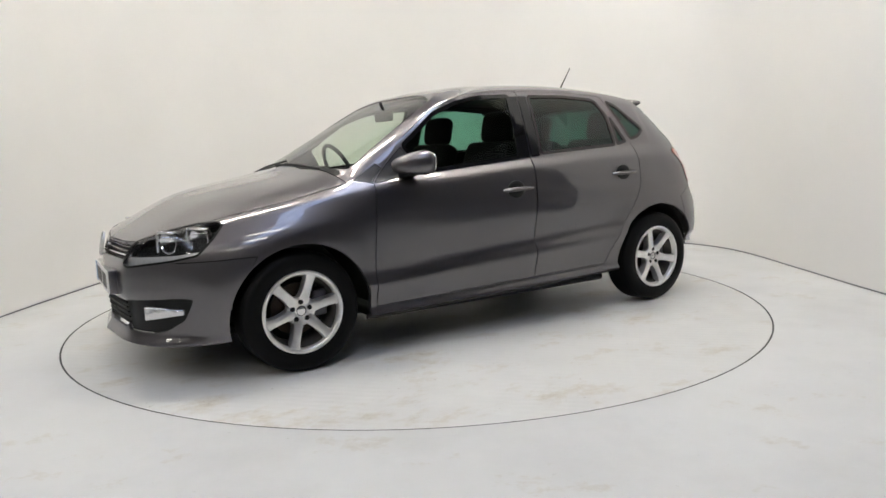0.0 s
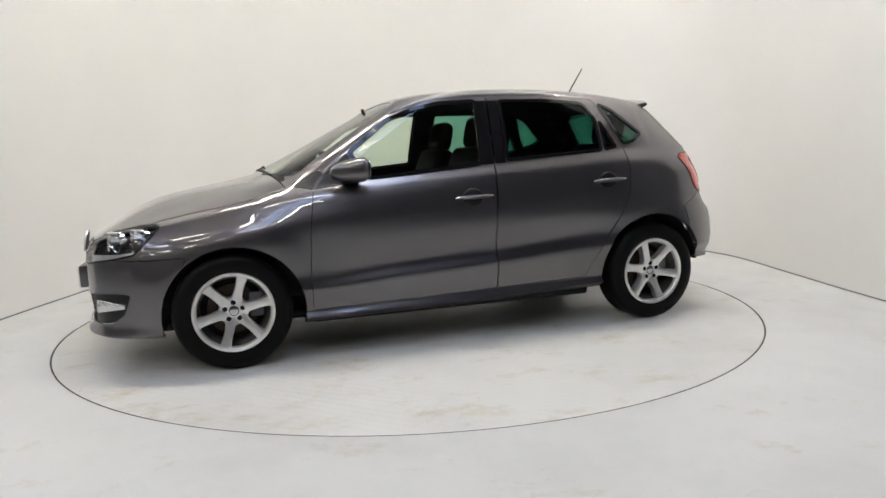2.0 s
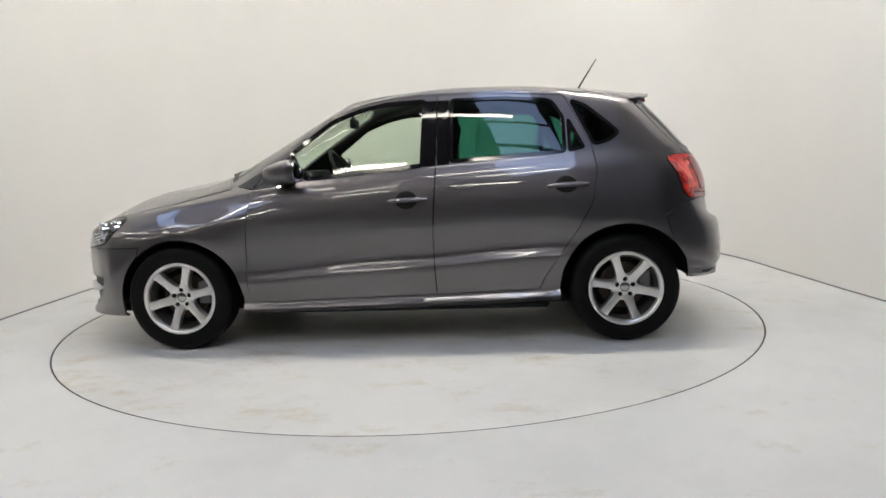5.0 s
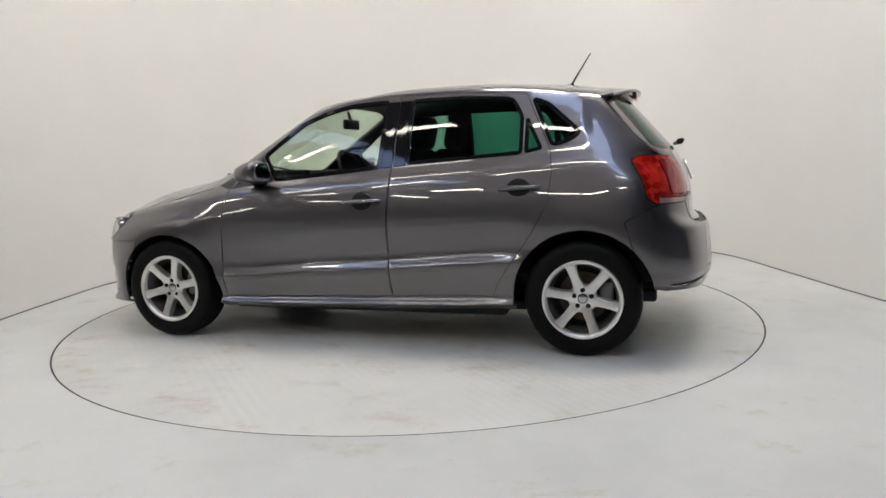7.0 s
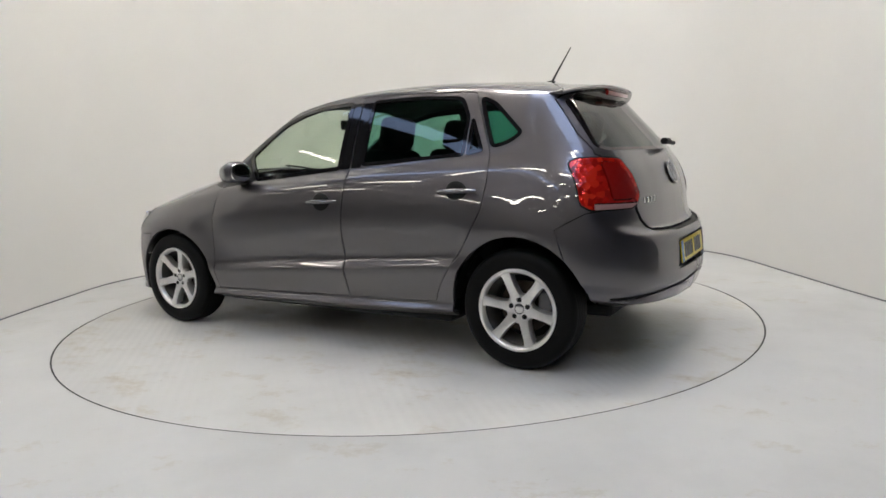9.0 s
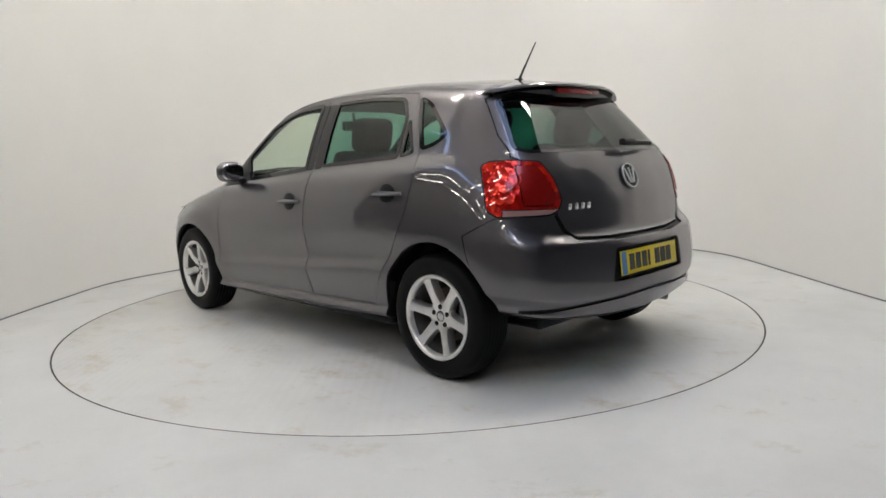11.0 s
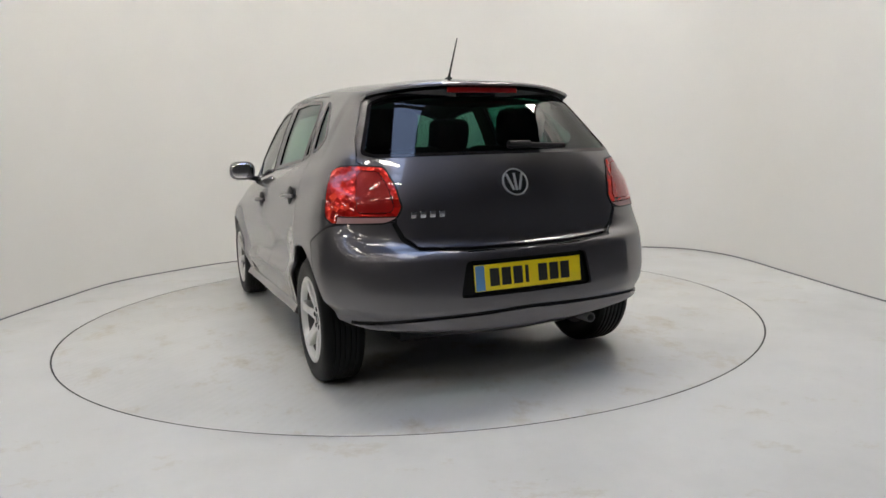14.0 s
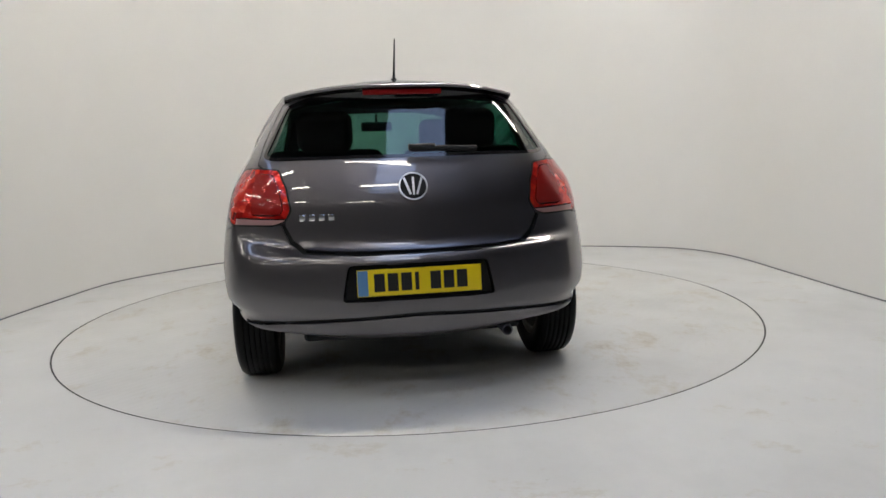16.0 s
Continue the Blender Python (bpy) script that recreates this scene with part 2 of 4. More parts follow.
# ---- the studio ----
def build_studio():
    bm = bmesh.new()
    g = bmesh.ops.create_circle(bm, cap_ends=False, segments=128, radius=TABLE_R + 0.006)
    inner = g["verts"]
    bmesh.ops.translate(bm, vec=(0, TABLE_Y, 0), verts=inner)
    outer = []
    for v in inner:
        d = (v.co - Vector((0, TABLE_Y, 0))).normalized()
        reach = [(3.4 if d.x > 0 else 3.3) / max(abs(d.x), 1e-6), ((8.5 - TABLE_Y) if d.y > 0 else (TABLE_Y - 0.6)) / max(abs(d.y), 1e-6)]
        outer.append(bm.verts.new(Vector((0, TABLE_Y, 0)) + d * min(reach)))
    n = len(inner)
    low = [bm.verts.new(v.co - Vector((0, 0, 0.06))) for v in inner]
    for i in range(n):
        j = (i + 1) % n
        bm.faces.new((inner[i], inner[j], outer[j], outer[i]))
        bm.faces.new((inner[i], inner[j], low[j], low[i]))
    bm.faces.new(low)
    floor = part("floor", bm, [M_FLOOR], smooth=False)
    tagged(floor, "pale grey painted studio floor with scuffs and faint stains", "floor", kind="structure")

    bm = bmesh.new()
    for x0, x1, y0, y1 in ((-17, 9, -14.5, 0.66), (-17, 9, 8.3, 11.3), (-17, -3.15, 0.66, 8.3), (3.25, 9, 0.66, 8.3)):
        box(bm, (x1 - x0, y1 - y0, 0.1), ((x0 + x1) / 2, (y0 + y1) / 2, -0.054))
    tagged(part("hall_floor", bm, M_CONCRETE, smooth=False), "grey concrete hall floor", "floor", kind="structure")

    table = new("turntable")
    table.matrix_world = pose(0, TABLE_Y, 0)
    tagged(table, "round pale grey painted turntable plate set flush in the floor", "turntable")
    bm = bmesh.new()
    lathe(bm, [(0, -0.03), (TABLE_R - 0.006, -0.03), (TABLE_R - 0.004, -0.002), (TABLE_R - 0.008, 0.0), (0, 0.0)], 160, "z")
    part("deck", bm, M_TABLE, table, "grey painted tread plate with rusty scuffs")
    bm = bmesh.new()
    lathe(bm, [(TABLE_R - 0.0035, -0.04), (TABLE_R + 0.0055, -0.04), (TABLE_R + 0.0055, -0.001), (TABLE_R - 0.0035, -0.001)], 160, "z")
    part("rim_gap", bm, M_DARK, table, "dark ring in the gap round the plate")

    line = [(-2.95, 4.0), (-2.93, 4.4), (-2.91, 4.84), (-2.84, 5.5), (-2.72, 6.22), (-2.40, 6.74), (-1.98, 7.2), (-1.2, 7.62), (0, 7.80),
            (1.0, 7.68), (1.86, 7.38), (2.30, 7.20), (2.79, 6.90), (3.03, 6.35), (3.06, 5.35), (3.06, 4.6), (3.08, 4.0), (3.09, 3.4)]
    pts = [(p.x, p.y) for p in spline(line, 6)]
    bm = bmesh.new()
    ribbon_wall(bm, pts, 0.0, 4.6, 0.12)
    wall = part("wall_cove", bm, M_WALL)
    tagged(wall, "white painted curved studio cove wall behind the turntable", "wall", kind="structure")
    bm = bmesh.new()
    ribbon_wall(bm, [(x * 0.9985, TABLE_Y + (y - TABLE_Y) * 0.9985) for x, y in pts], 0.0, 0.010, 0.004)
    tagged(part("trim", bm, M_STEEL), "thin dark shadow joint between wall and floor", "trim", kind="structure")

    for name, size, at in (("wall_hall_west", (0.2, 26, 6.4), (-17.0, -1.6, 3.2)), ("wall_hall_east", (0.2, 26, 6.4), (9.0, -1.6, 3.2)),
                           ("wall_hall_south", (26, 0.2, 6.4), (-4.0, -14.5, 3.2)), ("wall_hall_north", (26, 0.2, 6.4), (-4.0, 11.3, 3.2))):
        bm = bmesh.new()
        box(bm, size, at)
        tagged(part(name, bm, M_HALL, smooth=False), "grey sheeted hall wall", "wall", kind="structure")
    bm = bmesh.new()
    box(bm, (26.2, 26, 0.15), (-4.0, -1.6, 6.4))
    tagged(part("ceiling", bm, M_ROOF, smooth=False), "dark grey sheeted hall roof", "ceiling", kind="structure")


def build_lamp(mat, width, m, label, group):
    lamp = new("tube_light")
    tagged(lamp, label, "lamp", group)
    bm = bmesh.new()
    box(bm, (1.52, width + 0.03, 0.06), (0, 0, 0.055), 0.01)
    part("housing", bm, M_PLATE_W, lamp)
    bm = bmesh.new()
    box(bm, (1.46, width, 0.02), (0, 0, 0.015), 0.006)
    part("diffuser", bm, mat, lamp)
    for sx in (-0.5, 0.5):
        bm = bmesh.new()
        sweep(bm, [Vector((sx, 0, 0.07)), Vector((sx, 0, 1.43))], 0.006, 6)
        part("hanger", bm, M_STEEL, lamp)
    lamp.matrix_world = m
    return lamp


def build_roof_lights():
    for x, width in ((-6.2, 0.9), (0.8, 1.15)):
        light = new("skylight")
        light.matrix_world = pose(x, 0.4, 6.30)
        tagged(light, "long bluish translucent roof light crossed by dark steel bars", "skylight", "roof lights")
        bm = bmesh.new()
        box(bm, (width, 10.5, 0.02), (0, 0, 0))
        part("sheet", bm, M_SKYLIGHT, light, smooth=False)
        for k in range(6):
            bm = bmesh.new()
            box(bm, (width + .15, 0.10, 0.12), (0, -4.6 + k * 1.85, -0.09), 0.01)
            part("bar", bm, M_STEEL, light, smooth=False)
    hall = None
    spots = [(x + dx, y) for y, dx in ((1.0, 0), (-1.6, .5), (-4.8, -.3)) for x in (-5.6, -2.8, 0.0)]
    spots = [(x, y, 0) for x, y in spots]
    spots += [(x, y, 90) for x in (-11.6, -8.2) for y in (-6.0, -2.4, 1.2, 3.6)]
    for x, y, turn in spots:
        if hall is None:
            hall = build_lamp(M_TUBE, 0.17, pose(x, y, 4.9, 0, 0, turn), "white fluorescent batten lamp hung under the hall roof", "hall lamps")
        else:
            copy_thing(hall, pose(x, y, 4.9, 0, 0, turn))
    studio = None
    for x in (-1.6, 0.45, 2.5):
        if studio is None:
            studio = build_lamp(M_STUDIO, 0.26, pose(x, 4.55, 4.9), "bright white batten lamp hung over the turntable", "studio lamps")
        else:
            copy_thing(studio, pose(x, 4.55, 4.9))


build_studio()
build_roof_lights()


# ---- the car ----
from mathutils.bvhtree import BVHTree

# Loft lines run round the left half of the body, front middle to rear middle, from the sill edge up to the roof spine.
L_SILL = [(1.96, 0, .165), (1.88, .40, .165), (1.74, .62, .175), (1.56, .715, .19), (1.235, .73, .21), (.82, .735, .195), (.3, .735, .20),
          (-.2, .735, .205), (-.8, .735, .225), (-1.235, .735, .26), (-1.50, .72, .34), (-1.68, .60, .315), (-1.785, .30, .285), (-1.81, 0, .275)]
L_LIP = [(2.015, 0, .185), (1.95, .40, .185), (1.80, .63, .19), (1.59, .745, .205), (1.235, .765, .235), (.82, .792, .226), (.3, .795, .233),
         (-.2, .795, .241), (-.8, .794, .258), (-1.235, .78, .29), (-1.53, .755, .365), (-1.75, .645, .34), (-1.85, .30, .315), (-1.87, 0, .305)]
L_TUCK = [(1.99, 0, .235), (1.925, .40, .235), (1.785, .625, .24), (1.59, .748, .25), (1.235, .77, .285), (.82, .772, .262), (.3, .774, .270),
          (-.2, .774, .282), (-.8, .775, .297), (-1.235, .78, .34), (-1.54, .765, .40), (-1.75, .645, .375), (-1.865, .30, .355), (-1.885, 0, .345)]
L_CREASE = [(2.0, 0, .36), (1.932, .41, .36), (1.79, .625, .36), (1.60, .76, .37), (1.235, .795, .40), (.82, .806, .375), (.3, .813, .412),
            (-.2, .815, .438), (-.8, .812, .478), (-1.235, .805, .48), (-1.56, .795, .45), (-1.768, .655, .42), (-1.88, .30, .40), (-1.90, 0, .395)]
L_HOLLOW = [(2.003, 0, .45), (1.936, .415, .45), (1.795, .628, .455), (1.60, .765, .47), (1.235, .806, .50), (.82, .792, .445), (.3, .788, .478),
            (-.2, .789, .506), (-.8, .792, .545), (-1.235, .810, .56), (-1.57, .80, .53), (-1.772, .660, .50), (-1.88, .30, .485), (-1.90, 0, .48)]
L_FLANK = [(2.0, 0, .55), (1.931, .42, .555), (1.787, .628, .565), (1.60, .755, .585), (1.235, .815, .63), (.82, .806, .62), (.3, .810, .64),
           (-.2, .813, .66), (-.8, .813, .68), (-1.235, .816, .69), (-1.56, .797, .665), (-1.75, .655, .645), (-1.858, .30, .638), (-1.878, 0, .634)]
L_WAIST = [(1.995, 0, .61), (1.918, .42, .615), (1.778, .62, .63), (1.59, .738, .655), (1.235, .800, .705), (.82, .806, .725), (.3, .809, .75),
           (-.2, .811, .77), (-.8, .810, .79), (-1.235, .808, .79), (-1.55, .780, .775), (-1.72, .605, .70), (-1.79, .30, .676), (-1.81, 0, .670)]
L_SHOULDER = [(1.957, 0, .655), (1.895, .42, .668), (1.755, .605, .70), (1.56, .685, .738), (1.235, .745, .788), (.82, .776, .826), (.3, .790, .853),
              (-.2, .792, .873), (-.8, .789, .893), (-1.235, .782, .895), (-1.52, .755, .90), (-1.70, .585, .86), (-1.765, .30, .845), (-1.785, 0, .84)]
L_WING = [(1.62, 0, .848), (1.55, .38, .843), (1.41, .56, .83), (1.25, .66, .835), (1.02, .725, .855), (.72, .755, .88), (.28, .77, .90),
          (-.2, .773, .93), (-.78, .768, .96), (-1.2, .76, .975), (-1.47, .725, .975), (-1.665, .58, .955), (-1.73, .3, .945), (-1.75, 0, .945)]
L_BELT = [(1.07, 0, .965), (1.04, .30, .96), (.99, .52, .948), (.90, .66, .925), (.78, .705, .925), (.60, .722, .925), (.25, .735, .945),
          (-.2, .74, .98), (-.75, .73, 1.02), (-1.15, .715, 1.05), (-1.42, .69, 1.05), (-1.60, .59, 1.047), (-1.675, .30, 1.042), (-1.695, 0, 1.04)]
L_ROOFEDGE = [(.22, 0, 1.395), (.23, .28, 1.385), (.26, .46, 1.36), (.30, .565, 1.315), (.12, .575, 1.355), (-.02, .578, 1.375), (-.15, .578, 1.385),
              (-.40, .575, 1.39), (-.75, .565, 1.385), (-1.08, .547, 1.362), (-1.27, .528, 1.338), (-1.37, .445, 1.338), (-1.41, .25, 1.348), (-1.42, 0, 1.352)]
L_ROOF = [(.02, 0, 1.43), (.01, .2, 1.425), (0, .32, 1.415), (-.02, .38, 1.405), (-.1, .40, 1.415), (-.2, .405, 1.425), (-.32, .405, 1.43),
          (-.48, .40, 1.432), (-.72, .395, 1.428), (-.95, .385, 1.412), (-1.12, .35, 1.40), (-1.2, .28, 1.40), (-1.23, .16, 1.405), (-1.24, 0, 1.41)]
L_SPINE = [(-.20, 0, 1.45), (-.21, 0, 1.451), (-.23, 0, 1.452), (-.26, 0, 1.453), (-.30, 0, 1.454), (-.36, 0, 1.455), (-.44, 0, 1.456),
           (-.54, 0, 1.456), (-.68, 0, 1.453), (-.82, 0, 1.447), (-.93, 0, 1.441), (-1.0, 0, 1.436), (-1.03, 0, 1.434), (-1.05, 0, 1.432)]
LINES = [L_SILL, L_LIP, L_TUCK, L_CREASE, L_HOLLOW, L_FLANK, L_WAIST, L_SHOULDER, L_WING, L_BELT, L_ROOFEDGE, L_ROOF, L_SPINE]
SHARP = [0, .5, .3, .55, .1, .2, .3, .25, .1, .75, .75, 0, 0]       # how hard each line reads as an edge
AX, AY, AZ = Vector((1, 0, 0)), Vector((0, 1, 0)), Vector((0, 0, 1))
REAR_CORNER, FRONT_CORNER = Vector((1, 1, 0)).normalized(), Vector((-1, 1, 0)).normalized()


def loft_half():
    """The left half of the outer skin as a grid."""
    along = [spline(line, 10) for line in LINES]
    n = len(along[0])
    bm = bmesh.new()
    grid = []
    per = 6
    for i in range(n):
        col = [line[i] for line in along]
        pts = []
        for k in range(len(col) - 1):
            c = col[k + 1] - col[k]
            def tan(j, straight):
                a, b = col[max(j - 1, 0)], col[min(j + 1, len(col) - 1)]
                smooth = (b - a).normalized() * c.length
                return smooth.lerp(straight, SHARP[j])
            m0, m1 = tan(k, c), tan(k + 1, c)
            if k + 1 == len(col) - 1:
                m1 = Vector((m1.x, m1.y, 0))
            for j in range(per):
                t = j / per
                h = (2 * t**3 - 3 * t**2 + 1, t**3 - 2 * t**2 + t, -2 * t**3 + 3 * t**2, t**3 - t**2)
                p = col[k] * h[0] + m0 * h[1] + col[k + 1] * h[2] + m1 * h[3]
                if k == 9 and -1.25 < p.x < .75 and p.y > .5:      # rounded side glass
                    p.y += .011 * 4 * t * (1 - t)
                pts.append(p)
        pts.append(col[-1])
        if i in (0, n - 1):
            for p in pts:
                p.y = 0
        grid.append([bm.verts.new((p.x, max(p.y, 0), p.z)) for p in pts])
    for a, b in zip(grid, grid[1:]):
        for k in range(len(a) - 1):
            bm.faces.new((a[k], a[k + 1], b[k + 1], b[k]))
    for w in bm.verts:                                  # flared wheel arches
        for cx, cz in ((1.225, .275), (-1.235, .300)):
            d = math.hypot(w.co.x - cx, w.co.z - cz)
            if w.co.y > .55 and d < .52:
                t = min(1, max(0, (.52 - d) / .15))
                w.co.y += .010 * t * t * (3 - 2 * t)
    bmesh.ops.remove_doubles(bm, verts=bm.verts, dist=1e-5)
    bmesh.ops.recalc_face_normals(bm, faces=bm.faces)
    mid = max(bm.faces, key=lambda f: f.calc_center_median().y)
    if mid.normal.y < 0:
        bmesh.ops.reverse_faces(bm, faces=bm.faces)
    bm.faces.layers.int.new("panel")
    return bm


def inside(poly, p):
    hit = False
    for (x0, y0), (x1, y1) in zip(poly, poly[1:] + poly[:1]):
        if (y0 > p[1]) != (y1 > p[1]) and p[0] < (x1 - x0) * (p[1] - y0) / (y1 - y0) + x0:
            hit = not hit
    return hit


def rounded(poly, r=0.03, seg=4):
    """The polygon with its corners rounded."""
    out = []
    n = len(poly)
    for i in range(n):
        p, a, b = Vector(poly[i]), Vector(poly[i - 1]), Vector(poly[(i + 1) % n])
        k = min(r, (a - p).length * 0.45, (b - p).length * 0.45)
        s, e = p + (a - p).normalized() * k, p + (b - p).normalized() * k
        for j in range(seg + 1):
            t = j / seg
            q = s.lerp(p, t).lerp(p.lerp(e, t), t)
            out.append((q.x, q.y))
    return out


def cut(bm, tag, u, v, poly, zone, over=(0,)):
    """Cut the outline (in the plane of u and v) into the skin and give the faces within it the panel number."""
    layer = bm.faces.layers.int["panel"]
    for p, q in zip(poly, poly[1:] + poly[:1]):
        p, q = Vector(p), Vector(q)
        d = q - p
        if d.length < 1e-6:
            continue
        lo = (min(p.x, q.x) - .002, min(p.y, q.y) - .002)
        hi = (max(p.x, q.x) + .002, max(p.y, q.y) + .002)
        near = []
        for f in bm.faces:
            if f[layer] not in over or not zone(f.calc_center_median()):
                continue
            cs = [(w.co.dot(u), w.co.dot(v)) for w in f.verts]
            if max(c[0] for c in cs) < lo[0] or min(c[0] for c in cs) > hi[0] or max(c[1] for c in cs) < lo[1] or min(c[1] for c in cs) > hi[1]:
                continue
            near.append(f)
        geom = list({e for f in near for e in f.edges}) + list({w for f in near for w in f.verts}) + near
        if geom:
            bmesh.ops.bisect_plane(bm, geom=geom, dist=1e-5, plane_co=u * p.x + v * p.y, plane_no=(u * -d.y + v * d.x).normalized())
    for f in bm.faces:
        c = f.calc_center_median()
        if f[layer] in over and zone(c) and inside(poly, (c.dot(u), c.dot(v))):
            f[layer] = tag


def taken(skin, tags, mirror=0, shift=0.0):
    """A copy of the skin's panels; mirror 1: the right-hand one, 2: both halves joined. shift: metres along the normals."""
    layer = skin.faces.layers.int["panel"]
    bm = bmesh.new()
    made = {}
    for side in ((1,), (-1,), (1, -1))[mirror]:
        for f in skin.faces:
            if f[layer] not in tags:
                continue
            vs = []
            for w in f.verts:
                if (w, side) not in made:
                    co = w.co + w.normal * shift
                    made[w, side] = bm.verts.new((co.x, co.y * side, co.z))
                vs.append(made[w, side])
            try:
                bm.faces.new(vs if side > 0 else vs[::-1])
            except ValueError:
                pass
    if mirror == 2:
        bmesh.ops.remove_doubles(bm, verts=[w for w in bm.verts if abs(w.co.y) < 1e-4], dist=2e-4)
    bm.normal_update()
    return bm


def edged(bm, gap=0.0022, depth=0.014):
    """Draw the panel's rim in a little and fold it inwards."""
    rim = [e for e in bm.edges if len(e.link_faces) == 1]
    move = {}
    for e in rim:
        c = e.link_faces[0].calc_center_median()
        mid = (e.verts[0].co + e.verts[1].co) / 2
        d = (e.verts[1].co - e.verts[0].co).normalized()
        i = (c - mid)
        i = i - d * i.dot(d)
        if i.length < 1e-7:
            continue
        for w in e.verts:
            move.setdefault(w, Vector((0, 0, 0)))
            move[w] += i.normalized()
    normals = {w: w.normal.copy() for w in move}
    for w, d in move.items():
        if d.length > 1e-4:
            w.co += d.normalized() * gap
    fold = {w: bm.verts.new(w.co - normals[w] * depth) for w in move}
    for e in rim:
        a, b = e.verts
        if a in fold and b in fold:
            try:
                bm.faces.new((b, a, fold[a], fold[b]))
            except ValueError:
                pass
    return bm


def outline_strip(bm, skin, tags, width, lift, mirror):
    """A raised strip along the rim of the panels, lying on the skin."""
    piece = taken(skin, tags)
    rim = [e for e in piece.edges if len(e.link_faces) == 1]
    sgn = -1 if mirror else 1
    inn = {}
    for e in rim:
        mid = (e.verts[0].co + e.verts[1].co) / 2
        d = (e.verts[1].co - e.verts[0].co).normalized()
        i = e.link_faces[0].calc_center_median() - mid
        i -= d * i.dot(d)
        for w in e.verts:
            inn[w] = inn.get(w, Vector((0, 0, 0))) + i.normalized()
    made = {}
    for w, i in inn.items():
        i = i.normalized() if i.length > 1e-4 else Vector((0, 0, 1))
        n = w.normal
        ps = (w.co - i * width * .5 - n * .003, w.co - i * width * .5 + n * lift, w.co + i * width * .5 + n * lift, w.co + i * width * .5 - n * .006)
        made[w] = [bm.verts.new((p.x, p.y * sgn, p.z)) for p in ps]
    for e in rim:
        a, b = (made[w] for w in e.verts)
        for k in range(3):
            bm.faces.new((a[k], b[k], b[k + 1], a[k + 1]))
    piece.free()


BODY, FDOOR, RDOOR, BONNET, TAILGATE, FBUMP, RBUMP, FGLASS, RGLASS, SGLASS, QGLASS, SCREEN, BACKLIGHT, HEADL, TAILL, HOLE, GRILLE, LOWGRILLE, FOGBAY, MIRRORTRI, BPOST, RECESS, TAILLOW, TAILRING, GROOVE, HEADLOW, COWL, GATEGAP, PILLARTRI = range(29)


def build_skin():
    bm = loft_half()
    side = lambda c: c.y > 0.45 and -1.62 < c.x < 1.68
    arch = lambda cx, cz, r: [(cx + r * math.cos(a * math.tau / 40), cz + r * math.sin(a * math.tau / 40)) for a in range(40)]
    cut(bm, HOLE, AX, AZ, arch(1.225, .275, .352), lambda c: c.y > .45 and c.x > .7)
    cut(bm, HOLE, AX, AZ, arch(-1.235, .300, .352), lambda c: c.y > .45 and c.x < -.7)
    # lamps
    cut(bm, TAILL, REAR_CORNER, AZ, rounded([(-.530, .988), (-.568, 1.007), (-.675, 1.009), (-.782, 1.0), (-.838, .925), (-.870, .835), (-.850, .79), (-.81, .773), (-.588, .773), (-.545, .80)], .014), lambda c: c.x < -1.3 and c.y > .3)
    cut(bm, HEADL, FRONT_CORNER, AZ, rounded([(-1.125, .558), (-1.085, .62), (-1.02, .672), (-.868, .718), (-.737, .746), (-.64, .750), (-.612, .738), (-.628, .69), (-.655, .645), (-.69, .608), (-.81, .585), (-.967, .565), (-1.085, .548)], .012), lambda c: c.x > 1.3 and c.y > .2)
    cut(bm, HEADLOW, FRONT_CORNER, AZ, [(-1.2, .50), (-1.2, .592), (-.95, .604), (-.80, .612), (-.66, .632), (-.5, .66), (-.5, .50)], lambda c: c.x > 1.3, (HEADL,))
    cut(bm, TAILLOW, REAR_CORNER, AZ, [(-.848, .70), (-.855, .797), (-.61, .802), (-.60, .70)], lambda c: c.x < -1.3, (TAILL,))
    cut(bm, TAILRING, REAR_CORNER, AZ, rounded([(-.672, .988), (-.765, .982), (-.812, .92), (-.842, .838), (-.832, .815), (-.70, .815)], .02), lambda c: c.x < -1.3, (TAILL,))
    # doors
    cut(bm, FDOOR, AX, AZ, rounded([(.836, .262), (.842, .45), (.83, .70), (.797, .90), (.72, .978), (.60, 1.098), (.36, 1.272), (.20, 1.330), (.05, 1.360), (-.13, 1.374), (-.235, 1.377), (-.220, 1.0), (-.196, .65), (-.197, .50), (-.206, .285)], .02), side)
    cut(bm, RDOOR, AX, AZ, rounded([(-.210, .285), (-.201, .50), (-.200, .65), (-.224, 1.0), (-.239, 1.377), (-.60, 1.375), (-.935, 1.355), (-1.072, 1.06), (-1.087, .94), (-1.062, .78), (-.975, .62), (-.885, .497), (-.80, .37), (-.775, .30)], .02), side)
    cut(bm, FGLASS, AX, AZ, rounded([(.495, .934), (.587, 1.075), (.36, 1.245), (.20, 1.306), (.05, 1.336), (-.165, 1.346), (-.145, .990)], .02), side, (FDOOR,))
    cut(bm, MIRRORTRI, AX, AZ, [(.515, .928), (.602, 1.068), (.72, .965), (.795, .888)], side, (FDOOR,))
    cut(bm, PILLARTRI, AX, AZ, [(.893, .908), (.799, .888), (.797, .902), (.735, .966), (.76, .985)], side, (BODY,))
    cut(bm, BPOST, AX, AZ, [(-.172, 1.345), (-.152, .985), (-.25, .99), (-.25, 1.345)], side, (FDOOR,))
    cut(bm, RGLASS, AX, AZ, rounded([(-.315, 1.346), (-.60, 1.348), (-.843, 1.331), (-.872, 1.315), (-.922, 1.23), (-.922, 1.043), (-.305, 1.007)], .02), side, (RDOOR,))
    cut(bm, SGLASS, AX, AZ, rounded([(-.950, 1.215), (-1.024, 1.064), (-.950, 1.048)], .008), side, (RDOOR,))
